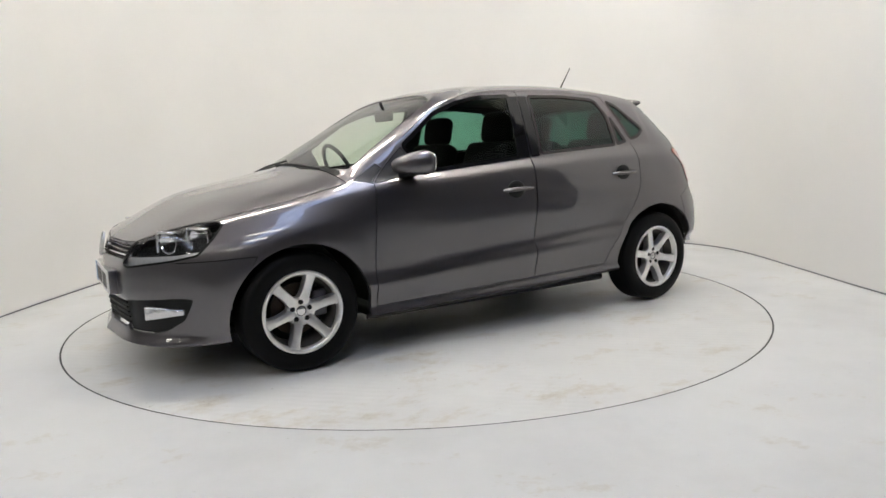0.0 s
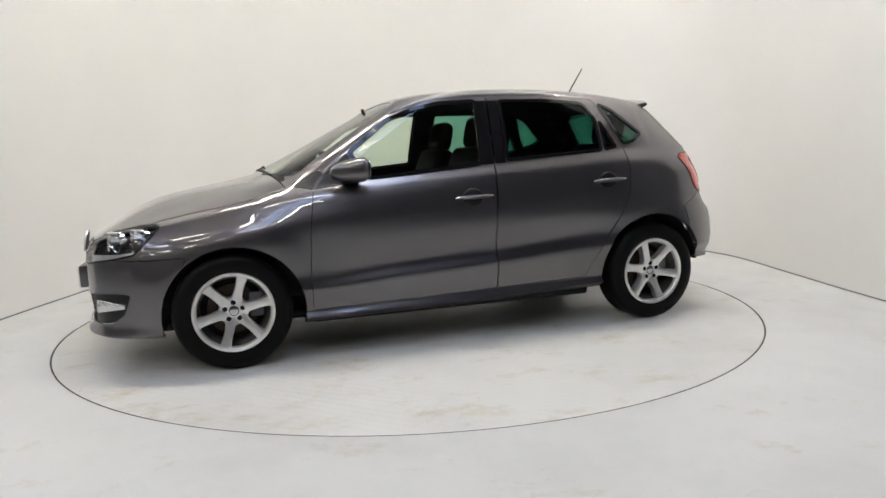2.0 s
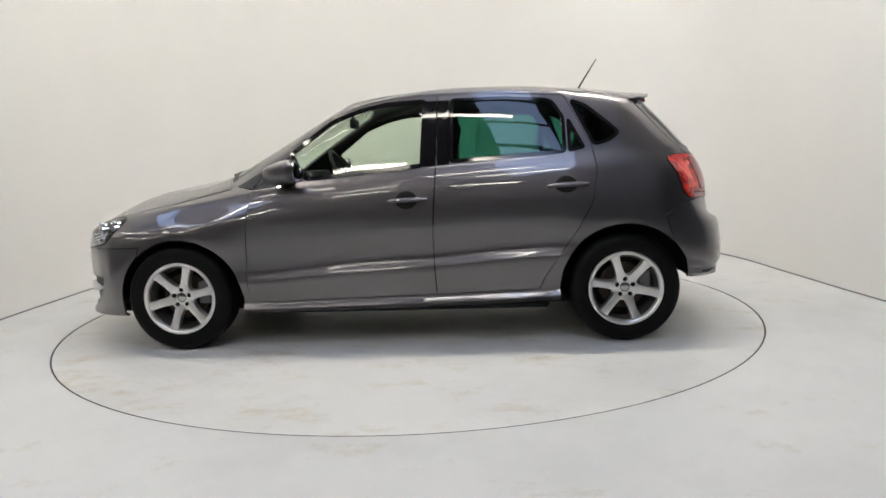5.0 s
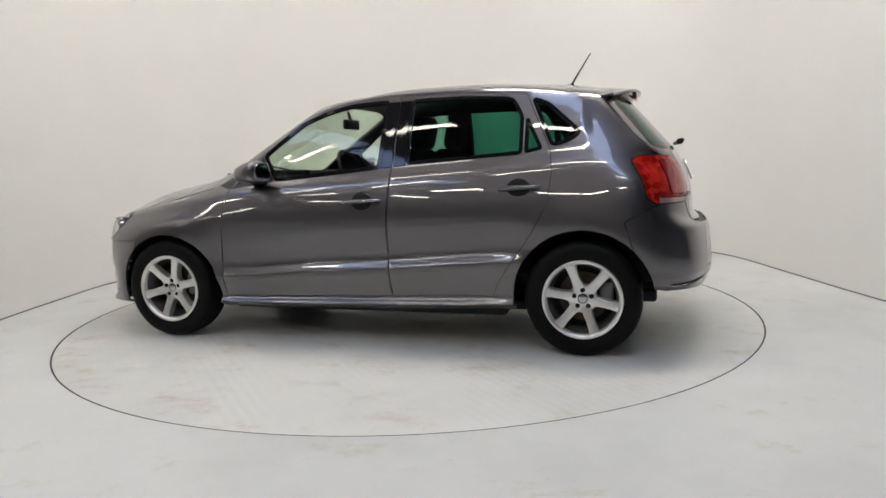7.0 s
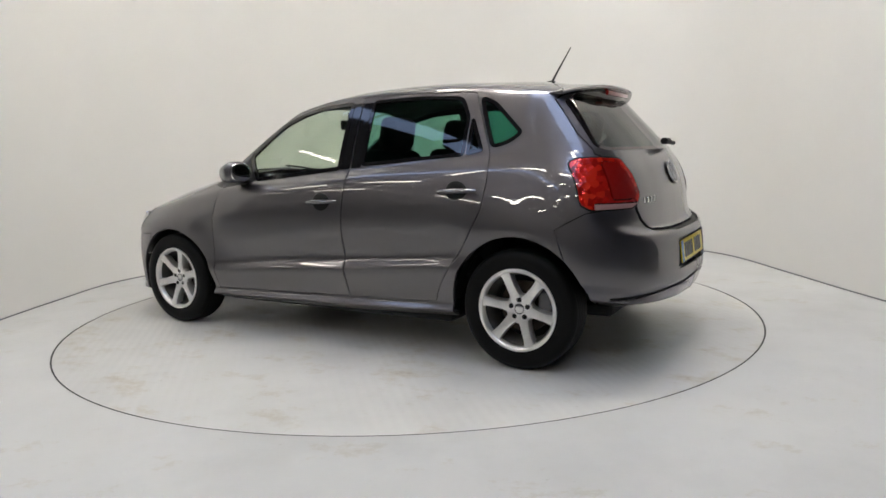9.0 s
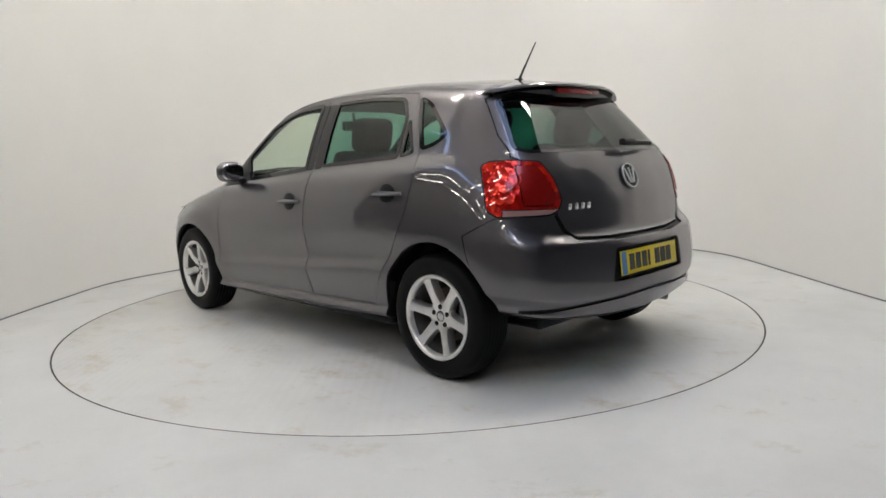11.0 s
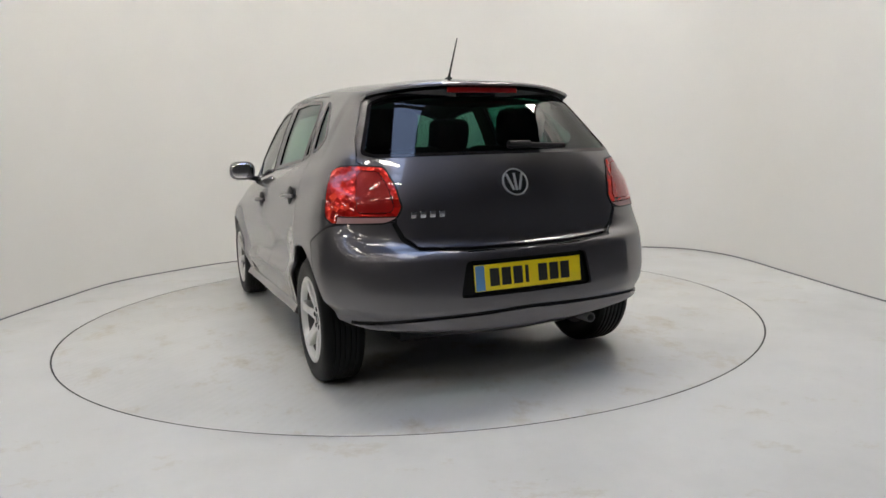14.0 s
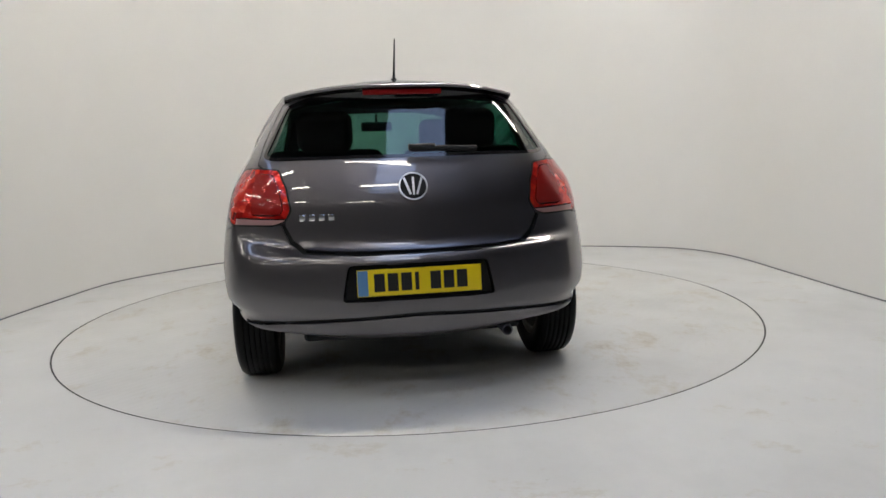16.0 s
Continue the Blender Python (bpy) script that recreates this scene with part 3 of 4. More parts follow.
    cut(bm, BPOST, AX, AZ, [(-.23, 1.345), (-.23, .99), (-.295, .995), (-.302, 1.345)], side, (RDOOR,))
    cut(bm, QGLASS, AX, AZ, rounded([(-.972, 1.325), (-1.055, 1.290), (-1.222, 1.138), (-1.163, 1.097), (-1.082, 1.076)], .025), side, (BODY,))
    # bonnet, screen and tailgate
    front = lambda c: c.x > .9 and c.z > .60
    cut(bm, BONNET, AX, AY, [(.985, -.2), (2.3, -.2), (2.3, .30), (1.93, .455), (1.74, .595), (1.55, .640), (1.25, .690), (.93, .700), (.965, .56), (1.02, .30)], lambda c: front(c) and c.z > .672)
    cut(bm, SCREEN, AY, AZ, rounded([(-.3, .985), (.30, .98), (.50, .972), (.615, .962), (.595, 1.04), (.535, 1.26), (.50, 1.325), (.40, 1.355), (.25, 1.372), (-.3, 1.378)], .02), lambda c: c.x > .1)
    cut(bm, COWL, AX, AY, [(.90, -.2), (1.2, -.2), (1.2, .52), (.99, .60), (.925, .61)], lambda c: c.x > .85 and c.z > .90, (BODY,))
    rear = lambda c: c.x < -1.2
    cut(bm, TAILGATE, AY, AZ, [(-.3, 1.352), (.25, 1.346), (.45, 1.337), (.535, 1.295), (.615, 1.12), (.640, 1.025), (.60, .995), (.55, .90), (.53, .82), (.535, .77), (.505, .709), (.453, .668), (.25, .658), (-.3, .655)], rear)
    cut(bm, BACKLIGHT, AY, AZ, rounded([(-.3, 1.325), (.42, 1.318), (.512, 1.285), (.612, 1.06), (.57, 1.047), (-.3, 1.047)], .02), rear, (TAILGATE,))
    # bumpers
    cut(bm, FBUMP, AX, AZ, [(1.5, .0), (2.3, .0), (2.3, .665), (1.93, .665), (1.80, .575), (1.44, .590), (1.5, .45)], lambda c: c.x > 1.3)
    cut(bm, RBUMP, AX, AZ, [(-1.45, .0), (-2.3, .0), (-2.3, .775), (-1.66, .775), (-1.57, .762), (-1.44, .692), (-1.5, .5)], lambda c: c.x < -1.3)
    cut(bm, GATEGAP, AY, AZ, [(-.3, .655), (.25, .658), (.453, .668), (.505, .709), (.535, .77), (.548, .768), (.518, .70), (.462, .657), (.25, .645), (-.3, .642)], lambda c: c.x < -1.5, (BODY, RBUMP))
    cut(bm, GRILLE, AY, AZ, [(-.3, .585), (.40, .585), (.445, .60), (.44, .64), (.40, .652), (-.3, .645)], lambda c: c.x > 1.6, (FBUMP, BODY))
    cut(bm, LOWGRILLE, AY, AZ, [(-.3, .245), (.28, .245), (.36, .28), (.375, .38), (-.3, .385)], lambda c: c.x > 1.6, (FBUMP,))
    cut(bm, FOGBAY, FRONT_CORNER, AZ, rounded([(-1.145, .235), (-1.14, .385), (-.77, .415), (-.715, .410), (-.77, .31), (-.86, .262), (-.955, .242)], .02), lambda c: c.x > 1.4 and c.y > .3, (FBUMP,))
    cut(bm, RECESS, AY, AZ, rounded([(-.4, .458), (-.4, .605), (.285, .605), (.315, .458)], .02), lambda c: c.x < -1.6, (RBUMP,))
    cut(bm, GROOVE, AY, AZ, [(-.3, .386), (0, .386), (.4, .373), (.72, .360), (.72, .371), (.4, .386), (0, .400), (-.3, .400)], lambda c: c.x < -1.5, (RBUMP,))
    for w in bm.verts:
        w.co.y *= 1.018
    return bm


def meets(skin, at, way):
    """Where a ray first meets the skin."""
    hit = BVHTree.FromBMesh(skin).ray_cast(Vector(at), Vector(way))[0]
    return hit if hit else Vector(at)


def bar_pair(bm, a, b, w, d):
    sweep(bm, [Vector(a), Vector(b)], w, 8, d)


def build_wheel(parent, at, side, phase):
    wheel = new("wheel")
    wheel.parent = parent
    wheel.matrix_local = pose(*at, 0, 0, 0 if side > 0 else 180)
    R = .296
    bm = bmesh.new()
    prof = [(.196, .080), (.205, .092), (.232, .0985), (.262, .0965), (.280, .089), (.291, .076), (R, .055)]
    for k in range(5):
        s = .048 - k * .024
        prof += [(R, s + .004), (R - .004, s), (R - .004, s - .004), (R, s - .010)]
    prof += [(R, -.065), (.288, -.084), (.262, -.0965), (.222, -.094), (.196, -.08), (.196, .07)]
    lathe(bm, prof, 72)
    part("tyre", bm, M_RUBBER, wheel, "black rubber road tyre")
    bm = bmesh.new()
    lathe(bm, [(.212, .083), (.2115, .0925), (.206, .0945), (.197, .0935), (.190, .087), (.186, .066), (.192, .064), (.200, .07)], 72)
    lathe(bm, [(.0, .058), (.062, .0595), (.074, .056), (.078, .048), (.078, .03), (.0, .03)], 40)
    for k in range(6):                                 # spokes, flaring out to the rim
        a0 = k * math.tau / 6 + phase
        rows = []
        for r, w, s in ((.040, .034, .060), (.065, .031, .064), (.085, .0262, .070), (.12, .0240, .078), (.155, .0248, .083), (.178, .028, .086), (.195, .036, .088)):
            c = Vector((math.cos(a0), 0, math.sin(a0)))
            t = Vector((-math.sin(a0), 0, math.cos(a0)))
            o = Vector((0, 1, 0))
            rows.append([bm.verts.new(c * r + t * x + o * y) for x, y in ((-w, s - .016), (-w * .86, s - .003), (-w * .5, s), (w * .5, s), (w * .86, s - .003), (w, s - .016), (w * .92, s - .050), (-w * .92, s - .050))])
        for u, v in zip(rows, rows[1:]):
            for i in range(8):
                bm.faces.new((u[i], u[(i + 1) % 8], v[(i + 1) % 8], v[i]))
        bm.faces.new(rows[0]), bm.faces.new(rows[-1])
    bmesh.ops.scale(bm, vec=(.958, 1, .958), verts=bm.verts)
    rim = part("rim", bm, M_ALLOY, wheel, "silver six-spoke alloy rim")
    # barrel behind the spokes, its shade painted in
    bm = bmesh.new()
    lathe(bm, [(.1865, .067), (.172, .03), (.170, -.07), (.190, -.08), (.2035, -.078), (.199, .062)], 72)
    bmesh.ops.scale(bm, vec=(.958, 1, .958), verts=bm.verts)
    part("rim_barrel", bm, M_BARREL, rim, "inner rim barrel, coloured dark for the shade behind the spokes")
    bm = bmesh.new()
    lathe(bm, [(.0, .0595), (.026, .0595), (.030, .0575), (.030, .05), (.0, .05)], 28)
    part("hub_cap", bm, M_CHROME, wheel, "small chrome centre cap with dark ring")
    bm = bmesh.new()
    lathe(bm, [(.021, .060), (.024, .0605), (.024, .058), (.021, .058)], 28)
    part("cap_mark", bm, M_BLACK, wheel)
    for k in range(5):
        a = k * math.tau / 5 + .31
        bm = bmesh.new()
        lathe(bm, [(.0, .0615), (.011, .0615), (.0135, .059), (.0135, .05), (.0, .05)], 12)
        part("wheel_bolt", bm, M_BLACK, wheel, m=pose(.046 * math.cos(a), .0012, .046 * math.sin(a)))
    bm = bmesh.new()
    lathe(bm, [(.0, -.01), (.128, -.01), (.128, -.03), (.0, -.03)], 40)
    part("brake_disc", bm, M_DISC, wheel, "rust-tinged steel brake disc")
    bm = bmesh.new()
    box(bm, (.07, .05, .13), (-.115, -.005, .02), .012)
    part("brake_caliper", bm, M_STEEL, wheel)
    bm = bmesh.new()
    lathe(bm, [(.0, -.05), (.19, -.05), (.19, -.06), (.0, -.06)], 32)
    part("hub_backplate", bm, M_BLACK, wheel)
    return wheel


def build_handle(door, x, z, y, side):
    bm = bmesh.new()
    pts = spline([(x + .10, y + .004, z - .006), (x + .065, y + .022, z - .002), (x, y + .030, z + .001), (x - .065, y + .026, z + .002), (x - .105, y + .004, z + .002)], 5)
    sweep(bm, pts, lambda t: .014 + .007 * math.sin(math.pi * min(1, t * 1.1)), 10, .62)
    if side < 0:
        bmesh.ops.scale(bm, vec=(1, -1, 1), verts=bm.verts)
    ob = part("door_handle", bm, M_PAINT, door, "grey painted pull handle")
    # black bulge on the skin, painting the shade of the finger recess
    bm = bmesh.new()
    bmesh.ops.create_uvsphere(bm, u_segments=28, v_segments=14, radius=1)
    bmesh.ops.scale(bm, vec=(.061, .015, .053), verts=bm.verts)
    bmesh.ops.translate(bm, vec=(x + .005, y, z - .004), verts=bm.verts)
    if side < 0:
        bmesh.ops.scale(bm, vec=(1, -1, 1), verts=bm.verts)
    part("handle_cup", bm, M_BLACK, door, "black bulge standing for the shaded finger recess")
    return ob


def seat(parent, x, y, name, wide=.50):
    s = new(name)
    s.parent = parent
    s.matrix_local = pose(x, y, 0)
    bm = bmesh.new()
    box(bm, (.52, wide, .16), (.05, 0, .46), .05)
    part("cushion", bm, M_CLOTH, s)
    bm = bmesh.new()
    box(bm, (.14, wide * .96, .62), (0, 0, .33), .055, None)
    bmesh.ops.transform(bm, matrix=pose(-.20, 0, .48, 0, -20, 0), verts=bm.verts)
    part("backrest", bm, M_CLOTH, s)
    bm = bmesh.new()
    box(bm, (.11, .27, .20), (0, 0, 0), .05)
    bmesh.ops.transform(bm, matrix=pose(-.44, 0, 1.175, 0, -12, 0), verts=bm.verts)
    part("headrest", bm, M_CLOTH, s, "rounded black headrest on steel posts")
    for sy in (-.06, .06):
        bm = bmesh.new()
        sweep(bm, [Vector((-.42, sy, 1.02)), Vector((-.435, sy, 1.11))], .007, 8)
        part("headrest_post", bm, M_CHROME, s)
    return s


def build_car():
    car = new("hatchback_car")
    tagged(car, "grey metallic five-door hatchback with silver six-spoke alloys parked on the turntable", "car")
    skin = build_skin()

    def panel(name, tags, mirror, mat=M_PAINT, label="", parent=car, gap=.0022, shift=0.0):
        return part(name, edged(taken(skin, tags, mirror, shift), gap), mat, parent, label)

    panel("body_shell", (BODY,), 2, label="grey metallic wings, pillars, sills and roof")
    panel("bonnet", (BONNET,), 2, label="grey metallic bonnet", gap=.004)
    gate = panel("tailgate", (TAILGATE,), 2, label="grey metallic tailgate", gap=.0045)
    fb = panel("front_bumper", (FBUMP,), 2, label="grey metallic front bumper")
    rb = panel("rear_bumper", (RBUMP,), 2, label="grey metallic rear bumper")
    for half in (0, 1):
        panel("scuttle", (COWL,), half, M_BLACK, "black plastic scuttle panel")
    part("windscreen", taken(skin, (SCREEN,), 2, -.003), M_GLASS, car, "green-tinted windscreen")
    part("rear_window", taken(skin, (BACKLIGHT,), 2, -.003), M_BACKGLASS, gate, "dark tinted rear window")
    bm = bmesh.new()
    for mir in (0, 1):
        outline_strip(bm, skin, (BACKLIGHT,), .018, .001, mir)
    bmesh.ops.delete(bm, geom=[w for w in bm.verts if abs(w.co.y) < .011 and 1.06 < w.co.z < 1.31], context="VERTS")
    part("window_seal", bm, M_GLOSSBLACK, gate, "black rear window surround")
    for i, sgn in enumerate((1, -1)):
        fd = panel("front_door", (FDOOR,), i, label="grey metallic front door")
        part("door_window", taken(skin, (FGLASS,), i, -.004), M_GLASS, fd, "green-tinted front door glass")
        bm = bmesh.new()
        outline_strip(bm, skin, (FGLASS,), .024, .002, i)
        part("window_seal", bm, M_GLOSSBLACK, fd, "black rubber window seal")
        panel("mirror_triangle", (MIRRORTRI,), i, M_TRIM, parent=fd)
        panel("pillar_triangle", (PILLARTRI,), i, M_TRIM, "dark grey plastic pillar base")
        panel("pillar_cover", (BPOST,), i, M_GLOSSBLACK, parent=fd, label="gloss black centre pillar cover")
        rd = panel("rear_door", (RDOOR,), i, label="grey metallic rear door")
        part("door_window", taken(skin, (RGLASS,), i, -.004), M_PRIVACY, rd, "dark tinted rear door glass")
        part("fixed_window", taken(skin, (SGLASS,), i, -.004), M_PRIVACY, rd, "small dark tinted triangular pane")
        for tg in (RGLASS, SGLASS):
            bm = bmesh.new()
            outline_strip(bm, skin, (tg,), .020, .002, i)
            part("window_seal", bm, M_GLOSSBLACK, rd, "black rubber window seal")
        part("quarter_window", taken(skin, (QGLASS,), i, -.004), M_PRIVACY, car, "dark tinted rear quarter pane")
        bm = bmesh.new()
        outline_strip(bm, skin, (QGLASS,), .020, .002, i)
        part("quarter_seal", bm, M_GLOSSBLACK, car, "black rubber quarter pane seal")
        build_handle(fd, -.065, .812, meets(skin, (-.065, 2, .812), (0, -1, 0)).y, sgn)
        build_handle(rd, -.925, .868, meets(skin, (-.925, 2, .868), (0, -1, 0)).y, sgn)

        # mirror
        bm = bmesh.new()
        bmesh.ops.create_uvsphere(bm, u_segments=36, v_segments=18, radius=1)
        for w in bm.verts:
            q = [math.copysign(abs(c) ** .72, c) for c in w.co]
            k = max(q[0], 0)
            w.co = Vector((q[0] * (.155 if q[0] > 0 else .045), q[1] * .086 * (1 - .25 * k) - .03 * k * sgn, q[2] * .064 * (1 - .25 * k) - .012 * k))
        bmesh.ops.transform(bm, matrix=pose(.565, .845 * sgn, .985, 0, 0, -6 * sgn), verts=bm.verts)
        part("door_mirror", bm, M_PAINT, fd, "grey painted mirror housing")
        bm = bmesh.new()
        bmesh.ops.create_uvsphere(bm, u_segments=32, v_segments=12, radius=1)
        for w in bm.verts:
            q = [math.copysign(abs(c) ** .72, c) for c in w.co]
            w.co = Vector((q[0] * .006, q[1] * .070, q[2] * .050))
        bmesh.ops.transform(bm, matrix=pose(.5185, .847 * sgn, .985, 0, 0, -6 * sgn), verts=bm.verts)
        part("mirror_glass", bm, M_CHROME, fd, "mirror glass")
        bm = bmesh.new()
        box(bm, (.09, .16, .035), (0, 0, 0), .015)
        bmesh.ops.transform(bm, matrix=pose(.60, .775 * sgn, .932, 14 * sgn, 0, 0), verts=bm.verts)
        part("mirror_foot", bm, M_BLACK, fd)

        # lamps
        lamp = part("tail_lamp", edged(taken(skin, (TAILL,), i, .005), .003, .02), M_RED, car, "red wraparound tail lamp")
        bm = bmesh.new()
        outline_strip(bm, skin, (TAILL, TAILRING, TAILLOW), .009, .004, i)
        part("lamp_seal", bm, M_BLACK, lamp)
        part("brake_lens", edged(taken(skin, (TAILRING,), i, .008), .002, .01), M_REDDARK, lamp, "deep red round brake lens")
        part("reversing_lens", edged(taken(skin, (TAILLOW,), i, .005), .002, .02), M_SMOKE, lamp, "pale pink reversing lens strip")
        hl = part("headlamp", edged(taken(skin, (HEADL, HEADLOW), i, .001), .002, .02), M_CLEAR, car, "clear headlamp with black bezel and twin reflectors")
        part("bezel", taken(skin, (HEADL,), i, -.055), M_BLACK, hl, "black lamp bezel")
        part("lower_bezel", edged(taken(skin, (HEADLOW,), i, -.018), .001, .03), M_SILVER, hl, "bright chrome lower lamp bezel")
        bm = bmesh.new()
        outline_strip(bm, skin, (HEADL, HEADLOW), .010, .002, i)
        part("lamp_seal", bm, M_BLACK, hl)
        for (x, y, z), r in (((1.645, .645, .675), .054), ((1.765, .560, .662), .050)):
            bm = bmesh.new()
            lathe(bm, [(.0, -.03), (r * .5, -.022), (r, .012), (r * 1.06, .012), (r * 1.06, -.02), (.0, -.045)], 28)
            bmesh.ops.transform(bm, matrix=pose(x, y * sgn, z, 0, 0, -58 if sgn > 0 else -122), verts=bm.verts)
            part("reflector", bm, M_CHROME, hl, "round chrome reflector")
            bm = bmesh.new()
            box(bm, (.012, .045, .085), (r * 1.12, .004, -.004), .004)
            box(bm, (r * 2.0, .03, .010), (0, .012, .048), .003)
            bmesh.ops.transform(bm, matrix=pose(x, y * sgn, z, 0, 0, -58 if sgn > 0 else -122), verts=bm.verts)
            part("reflector_frame", bm, M_CHROME, hl, "bright chrome reflector surround")
        panel("fog_bay", (FOGBAY,), i, M_BLACK, "black plastic fog lamp bay", fb, .001, -.014)
        bm = bmesh.new()
        fog = meets(skin, (2.443, 1.110, .342), (-.766, -.643, 0)) - Vector((.766, .643, 0)) * .014
        for w in box(bm, (.03, .215, .068), (0, 0, 0), .010):
            w.co.z *= .72 - w.co.y * 3.2
            w.co.z -= w.co.y * -.06
        bmesh.ops.transform(bm, matrix=Matrix.Diagonal((1, sgn, 1, 1)) @ pose(fog.x, fog.y, fog.z, 0, 0, 42), verts=bm.verts)
        part("fog_lamp", bm, M_FOG, fb, "clear rectangular fog lamp")

    # nose
    panel("grille", (GRILLE,), 2, M_BLACK, "black slatted grille", car, .001, -.03)
    def nose_row(z, half, out):
        ys = [half * k / 6 for k in range(-6, 7)]
        return [(meets(skin, (4, abs(y) + 1e-4, z), (-1, 0, 0)).x + out, y, z) for y in ys]

    for z in (.602, .622, .640):
        bm = bmesh.new()
        sweep(bm, spline(nose_row(z, .41, -.010), 2), .006, 8)
        part("grille_slat", bm, M_GLOSSBLACK if z > .61 else M_CHROME, fb)
    panel("lower_grille", (LOWGRILLE,), 2, M_BLACK, "black lower air intake", fb, .001, -.03)
    for z in (.27, .295, .32, .345, .368):
        bm = bmesh.new()
        sweep(bm, spline(nose_row(z, .33, -.012), 2), .005, 6)
        part("intake_slat", bm, M_BLACK, fb)

    def emblem(name, at, turn, r, parent):
        bm = bmesh.new()
        lathe(bm, [(r * .89, 0), (r * .90, .008), (r, .008), (r, 0)], 36)
        for k in (-1, 0, 1):
            box(bm, (r * .15, .008, r * 1.25), (k * r * .42, .005, 0), 0, Matrix.Rotation(-.32 * k, 4, "Y"))
        bmesh.ops.transform(bm, matrix=at @ turn @ Matrix.Rotation(math.pi, 4, "Y"), verts=bm.verts)
        ob = part(name, bm, M_BADGE, parent, "round chrome badge with plain bars")
        bm = bmesh.new()
        lathe(bm, [(0, .003), (r * .9, .003), (r * .9, 0), (0, 0)], 36)
        bmesh.ops.transform(bm, matrix=at @ turn, verts=bm.verts)
        part("badge_ground", bm, M_BLACK, ob)

    emblem("front_badge", pose(1.992, 0, .628, 0, -12, 0), Matrix.Rotation(radians(-90), 4, "Z"), .062, car)
    emblem("rear_badge", pose(-1.767, 0, .917, 0, 20, 0), Matrix.Rotation(radians(90), 4, "Z"), .062, gate)

    # model mark as plain chrome bars
    for k in range(4):
        bm = bmesh.new()
        box(bm, (.005, .026, .028), (meets(skin, (-4, .468 - k * .040, .801), (1, 0, 0)).x, .468 - k * .040, .801), .003)
        part("mark_bar", bm, M_CHROME, gate, "small plain chrome mark")

    # plates
    def plate(parent, x, z, tilt, band, ground):
        m = pose(x, 0, z, 0, tilt, 0)
        flip = 1 if x > 0 else -1
        bm = bmesh.new()
        box(bm, (.006, .52, .111), (0, 0, 0), .002)
        bmesh.ops.transform(bm, matrix=m, verts=bm.verts)
        ob = part("number_plate", bm, ground, parent, "yellow number plate with dark bars" if x < 0 else "white number plate with dark bars")
        bm = bmesh.new()
        box(bm, (.002, .042, .105), (.0042 * flip, -.236 * flip, 0))
        bmesh.ops.transform(bm, matrix=m, verts=bm.verts)
        part("plate_band", bm, M_PLATE_B, ob)
        for k, c in enumerate((-.168, -.112, -.056, -.012, .066, .122, .178)):
            bm = bmesh.new()
            box(bm, (.002, .044 if k != 3 else .016, .074), (.0042 * flip, c * flip, 0))
            bmesh.ops.transform(bm, matrix=m, verts=bm.verts)
            part("plate_bar", bm, M_INK, ob)

    panel("gate_gap", (GATEGAP,), 2, M_BLACK, "dark gap under the tailgate", rb, .0, -.012)
    panel("bumper_groove", (GROOVE,), 2, M_BLACK, "dark groove along the bumper", rb, .0, -.010)
    bm = edged(taken(skin, (RECESS,), 2, -.030), .0, .0)
    part("plate_recess", bm, M_BLACK, rb, "black plate recess")
    plate(rb, -1.876, .531, 6, M_PLATE_B, M_PLATE_Y)
    bm = bmesh.new()
    box(bm, (.05, .53, .118), (1.981, 0, .46), .006)
    part("plate_holder", bm, M_PAINT, fb)
    plate(fb, 2.0095, .46, 0, M_PLATE_B, M_PLATE_W)

    # spoiler, aerial, wiper
    bm = bmesh.new()
    rows = []
    for j in range(-12, 13):
        q = abs(j) / 12
        y = j / 12 * .535
        drop, back = .040 * q ** 3, .13 * q ** 2.4
        rows.append((((-1.20, y, 1.408 - .085 * q ** 2.6), (-1.36 + back * .6, y, 1.394 - .072 * q ** 2.6), (-1.50 + back, y, 1.374 - drop), (-1.508 + back, y, 1.366 - drop), (-1.505 + back, y, 1.358 - drop)),
                     ((-1.505 + back, y, 1.357 - drop), (-1.47 + back, y, 1.343 - drop), (-1.455 + back, y, 1.310 - drop * 1.2), (-1.36 + back, y, 1.315 - drop * 1.2))))
    sp = None
    for which, name, mat, label in ((0, "roof_spoiler", M_PAINT, "grey metallic roof spoiler"), (1, "spoiler_underside", M_GLOSSBLACK, "black spoiler underside")):
        bm = bmesh.new()
        made = [[bm.verts.new(p) for p in r[which]] for r in rows]
        for a, b in zip(made, made[1:]):
            for k in range(len(a) - 1):
                bm.faces.new((a[k], b[k], b[k + 1], a[k + 1]))
        for end in (made[0], made[-1][::-1]):
            bm.faces.new(end)
        sp = part(name, bm, mat, gate, label)
    bm = bmesh.new()
    box(bm, (.016, .36, .024), (-1.478, 0, 1.337), .004)
    part("high_brake_lamp", bm, M_REDDARK, sp, "slim red high brake lamp")
    bm = bmesh.new()
    sweep(bm, [Vector((-1.100, 0, 1.425)), Vector((-1.128, 0, 1.472)), Vector((-1.219, 0, 1.614))], lambda t: .008 - .005 * t, 8)
    box(bm, (.050, .028, .022), (-1.10, 0, 1.429), .009)
    part("roof_aerial", bm, M_BLACK, car, "thin black roof aerial")
    bm = bmesh.new()
    sweep(bm, spline([(-1.735, .01, 1.085), (-1.73, -.10, 1.075), (-1.71, -.29, 1.07)], 5), .015, 8, .8)
    box(bm, (.036, .12, .034), (-1.726, -.05, 1.079), .014)
    part("rear_wiper", bm, M_BLACK, gate, "black rear wiper arm")
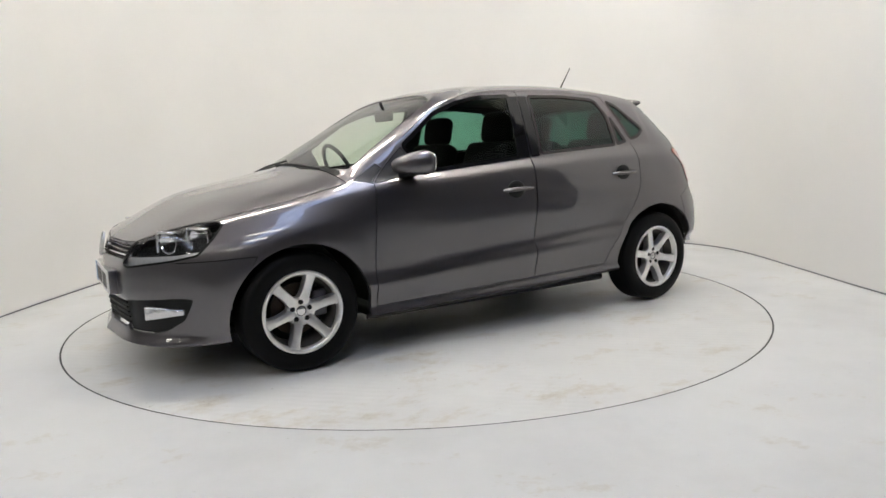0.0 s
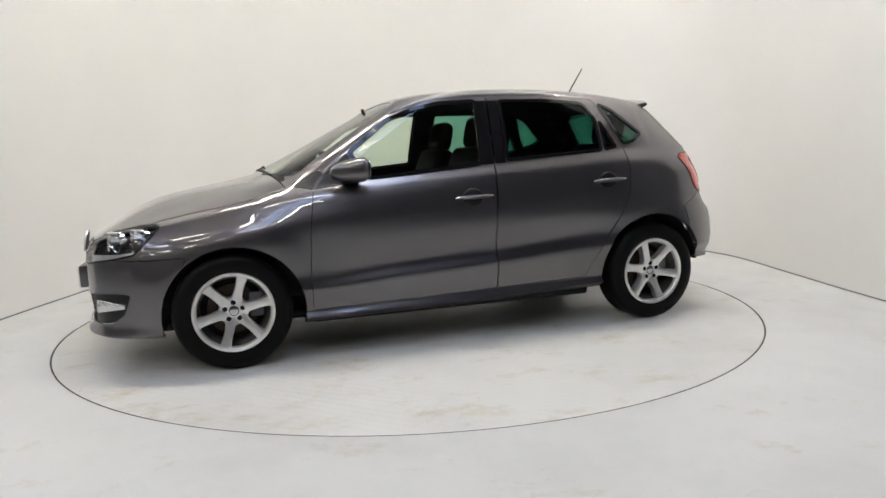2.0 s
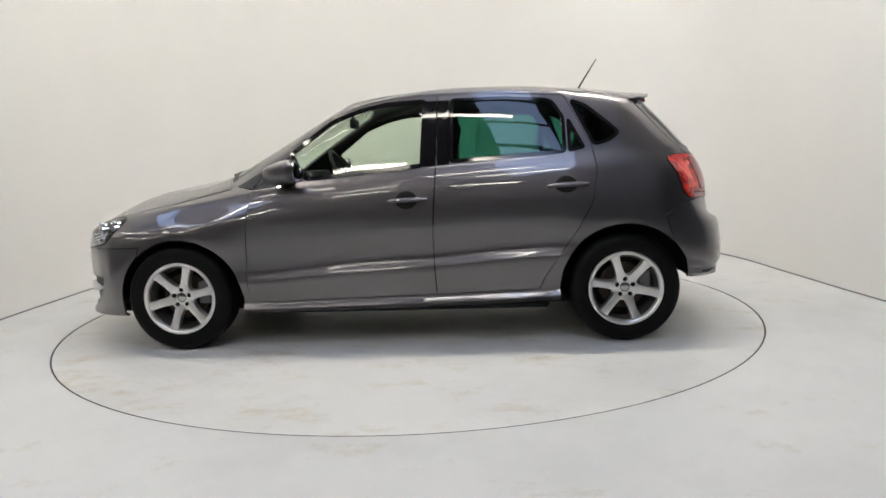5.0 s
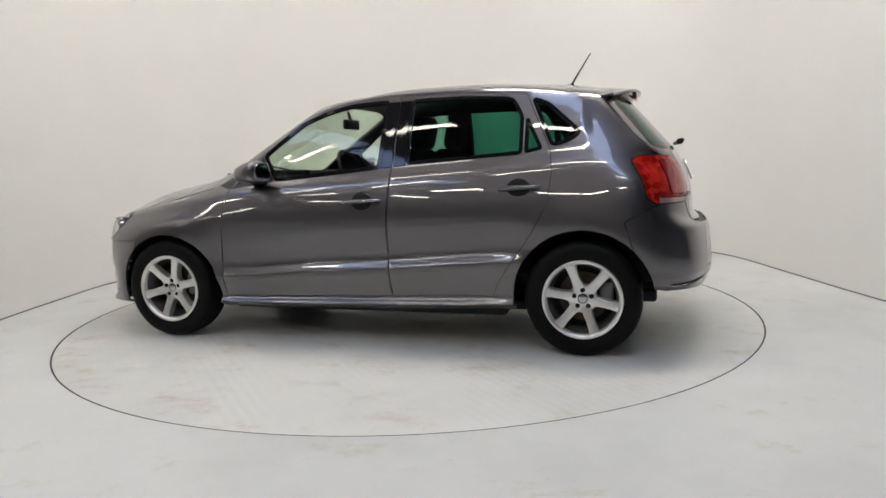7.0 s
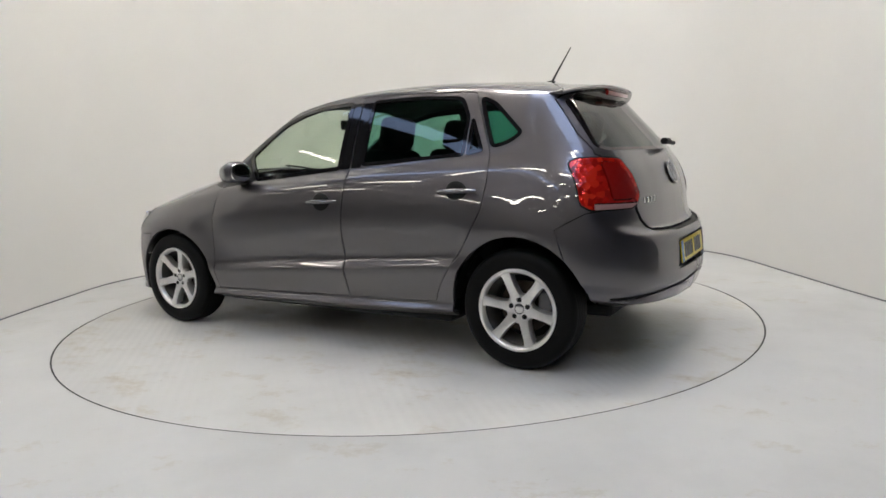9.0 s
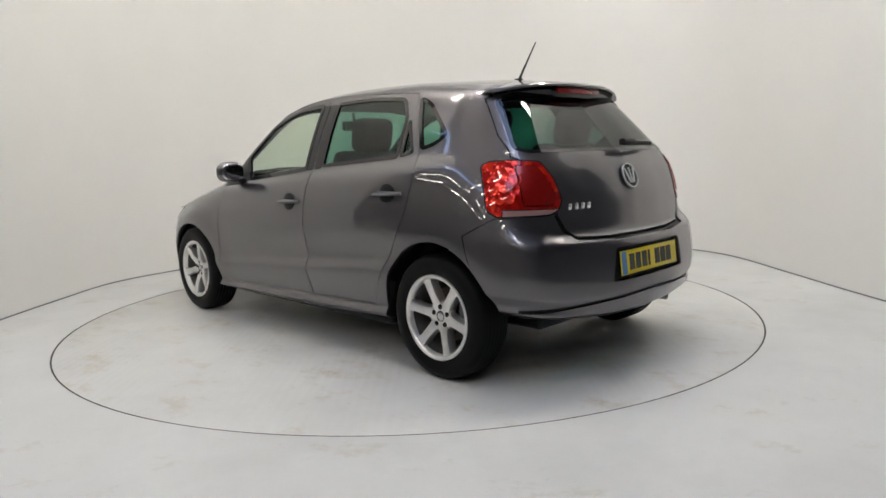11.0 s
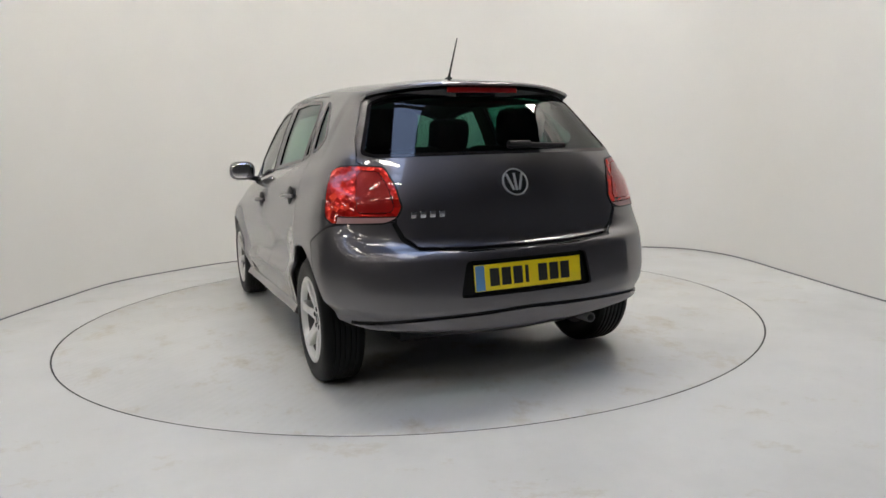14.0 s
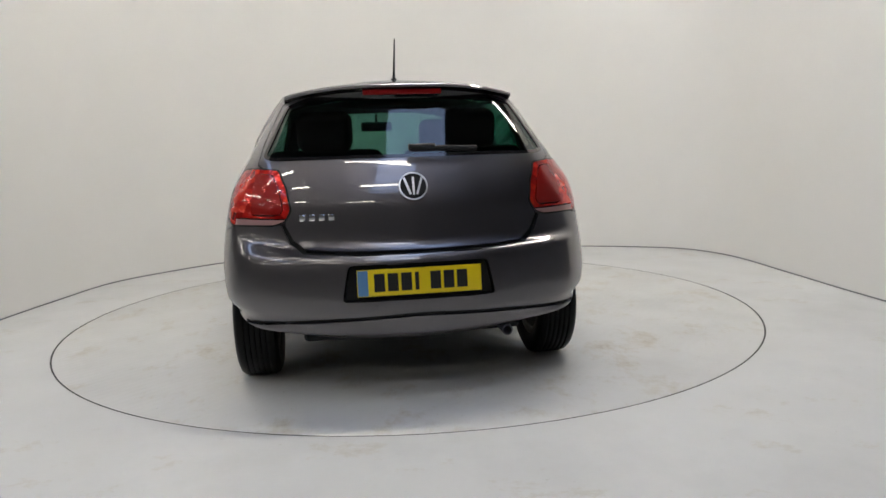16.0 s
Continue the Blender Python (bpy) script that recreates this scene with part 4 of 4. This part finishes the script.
    for y0, y1 in ((-.10, .48), (-.55, -.02)):
        bm = bmesh.new()
        sweep(bm, [Vector((x, y, meets(skin, (x, abs(y) + 1e-4, 3), (0, 0, -1)).z + .006)) for x, y in ((1.02, y0), (1.01, y0 * .5 + y1 * .5), (.985, y1))], .006, 8)
        part("front_wiper", bm, M_BLACK, car, "black windscreen wiper")

    # underside, wheel wells and cabin
    bm = bmesh.new()
    box(bm, (2.72, .94, .06), (.36, 0, .185), .02)
    box(bm, (.64, 1.0, .07), (-1.28, 0, .262), .02)
    box(bm, (1.66, 1.46, .05), (0, 0, .205), .02)
    box(bm, (.26, 1.10, .04), (1.70, 0, .195), .015)
    part("underbody", bm, M_BLACK, car, "black underbody")
    bm = bmesh.new()
    lathe(bm, [(.020, -.06), (.024, -.06), (.024, .06), (.020, .06)], 24)
    bmesh.ops.transform(bm, matrix=pose(-1.70, -.40, .262, 0, 0, 90), verts=bm.verts)
    part("exhaust_pipe", bm, M_STEEL, car, "dull steel exhaust tip")
    for cx, cz in ((1.225, .275), (-1.235, .300)):
        for sgn in (1, -1):
            bm = bmesh.new()
            arc = [(.372 * math.cos(a), .372 * math.sin(a)) for a in np.linspace(.02, math.pi - (.02 if cx > 0 else .10), 25)]
            rows = [[bm.verts.new((cx + u, y * sgn, cz + w)) for y in (.46, .745)] for u, w in arc]
            for a, b in zip(rows, rows[1:]):
                bm.faces.new((a[0], a[1], b[1], b[0]))
            bm.faces.new([r[0] for r in rows])
            part("wheel_well", bm, M_BLACK, car)
    shell = taken(skin, (BODY, FDOOR, RDOOR, BPOST, MIRRORTRI, TAILGATE), 2, -.022)
    part("cabin_lining", shell, M_CABIN, car, "dark cabin lining")
    bm = bmesh.new()
    box(bm, (.34, 1.38, .20), (.83, 0, .82), .06)
    box(bm, (.16, .36, .10), (.70, -.36, .92), .03)
    part("dashboard", bm, M_CABIN, car, "black dashboard")
    bm = bmesh.new()
    pts = [Vector((.19 * math.cos(a) * 0, .185 * math.cos(a), .185 * math.sin(a))) for a in np.linspace(0, math.tau, 33)]
    sweep(bm, pts, .014, 8)
    box(bm, (.05, .34, .05), (.01, 0, -.01), .015)
    bmesh.ops.transform(bm, matrix=pose(.50, -.36, .93, 0, 25, 0), verts=bm.verts)
    part("steering_wheel", bm, M_CABIN, car, "black steering wheel")
    bm = bmesh.new()
    box(bm, (.03, .22, .065), (.34, 0, 1.265), .015)
    sweep(bm, [Vector((.34, 0, 1.28)), Vector((.36, 0, 1.35))], .01, 8)
    part("inner_mirror", bm, M_CABIN, car, "black interior mirror")
    for y in (-.36, .36):
        seat(car, .16, y, "front_seat")
    for y in (-.36, .36):
        seat(car, -.76, y, "rear_seat", .60)
    bm = bmesh.new()
    box(bm, (.50, 1.1, .03), (-1.30, 0, .93), .01)
    part("parcel_shelf", bm, M_CABIN, car)
    for x in (1.235, -1.235):
        for sgn in (1, -1):
            build_wheel(car, (x, .722 * sgn, .297), sgn, -.24 if x > 0 else .19)
    skin.free()
    return car


CAR = build_car()
TABLE = bpy.data.objects["turntable"]


def motions():
    """The plate turns at an even speed, and the car stands on it."""
    rows_car, rows_table = [], []
    for t, a in ((0.0, 209.74), (1.5, 199.2), (2.5, 192.3), (3.5, 185.2), (7.0, 160.55), (9.0, 146.35), (12.5, 121.45), (14.5, 107.2), (16.0, 96.44)):
        c, s = math.cos(radians(a)), math.sin(radians(a))
        rows_car.append((t, pose(c * -.012 - s * .187, TABLE_Y + s * -.012 + c * .187, 0, 0, 0, a)))
        rows_table.append((t, pose(0, TABLE_Y, 0, 0, 0, a)))
    walk(CAR, rows_car)
    walk(TABLE, rows_table)


motions()
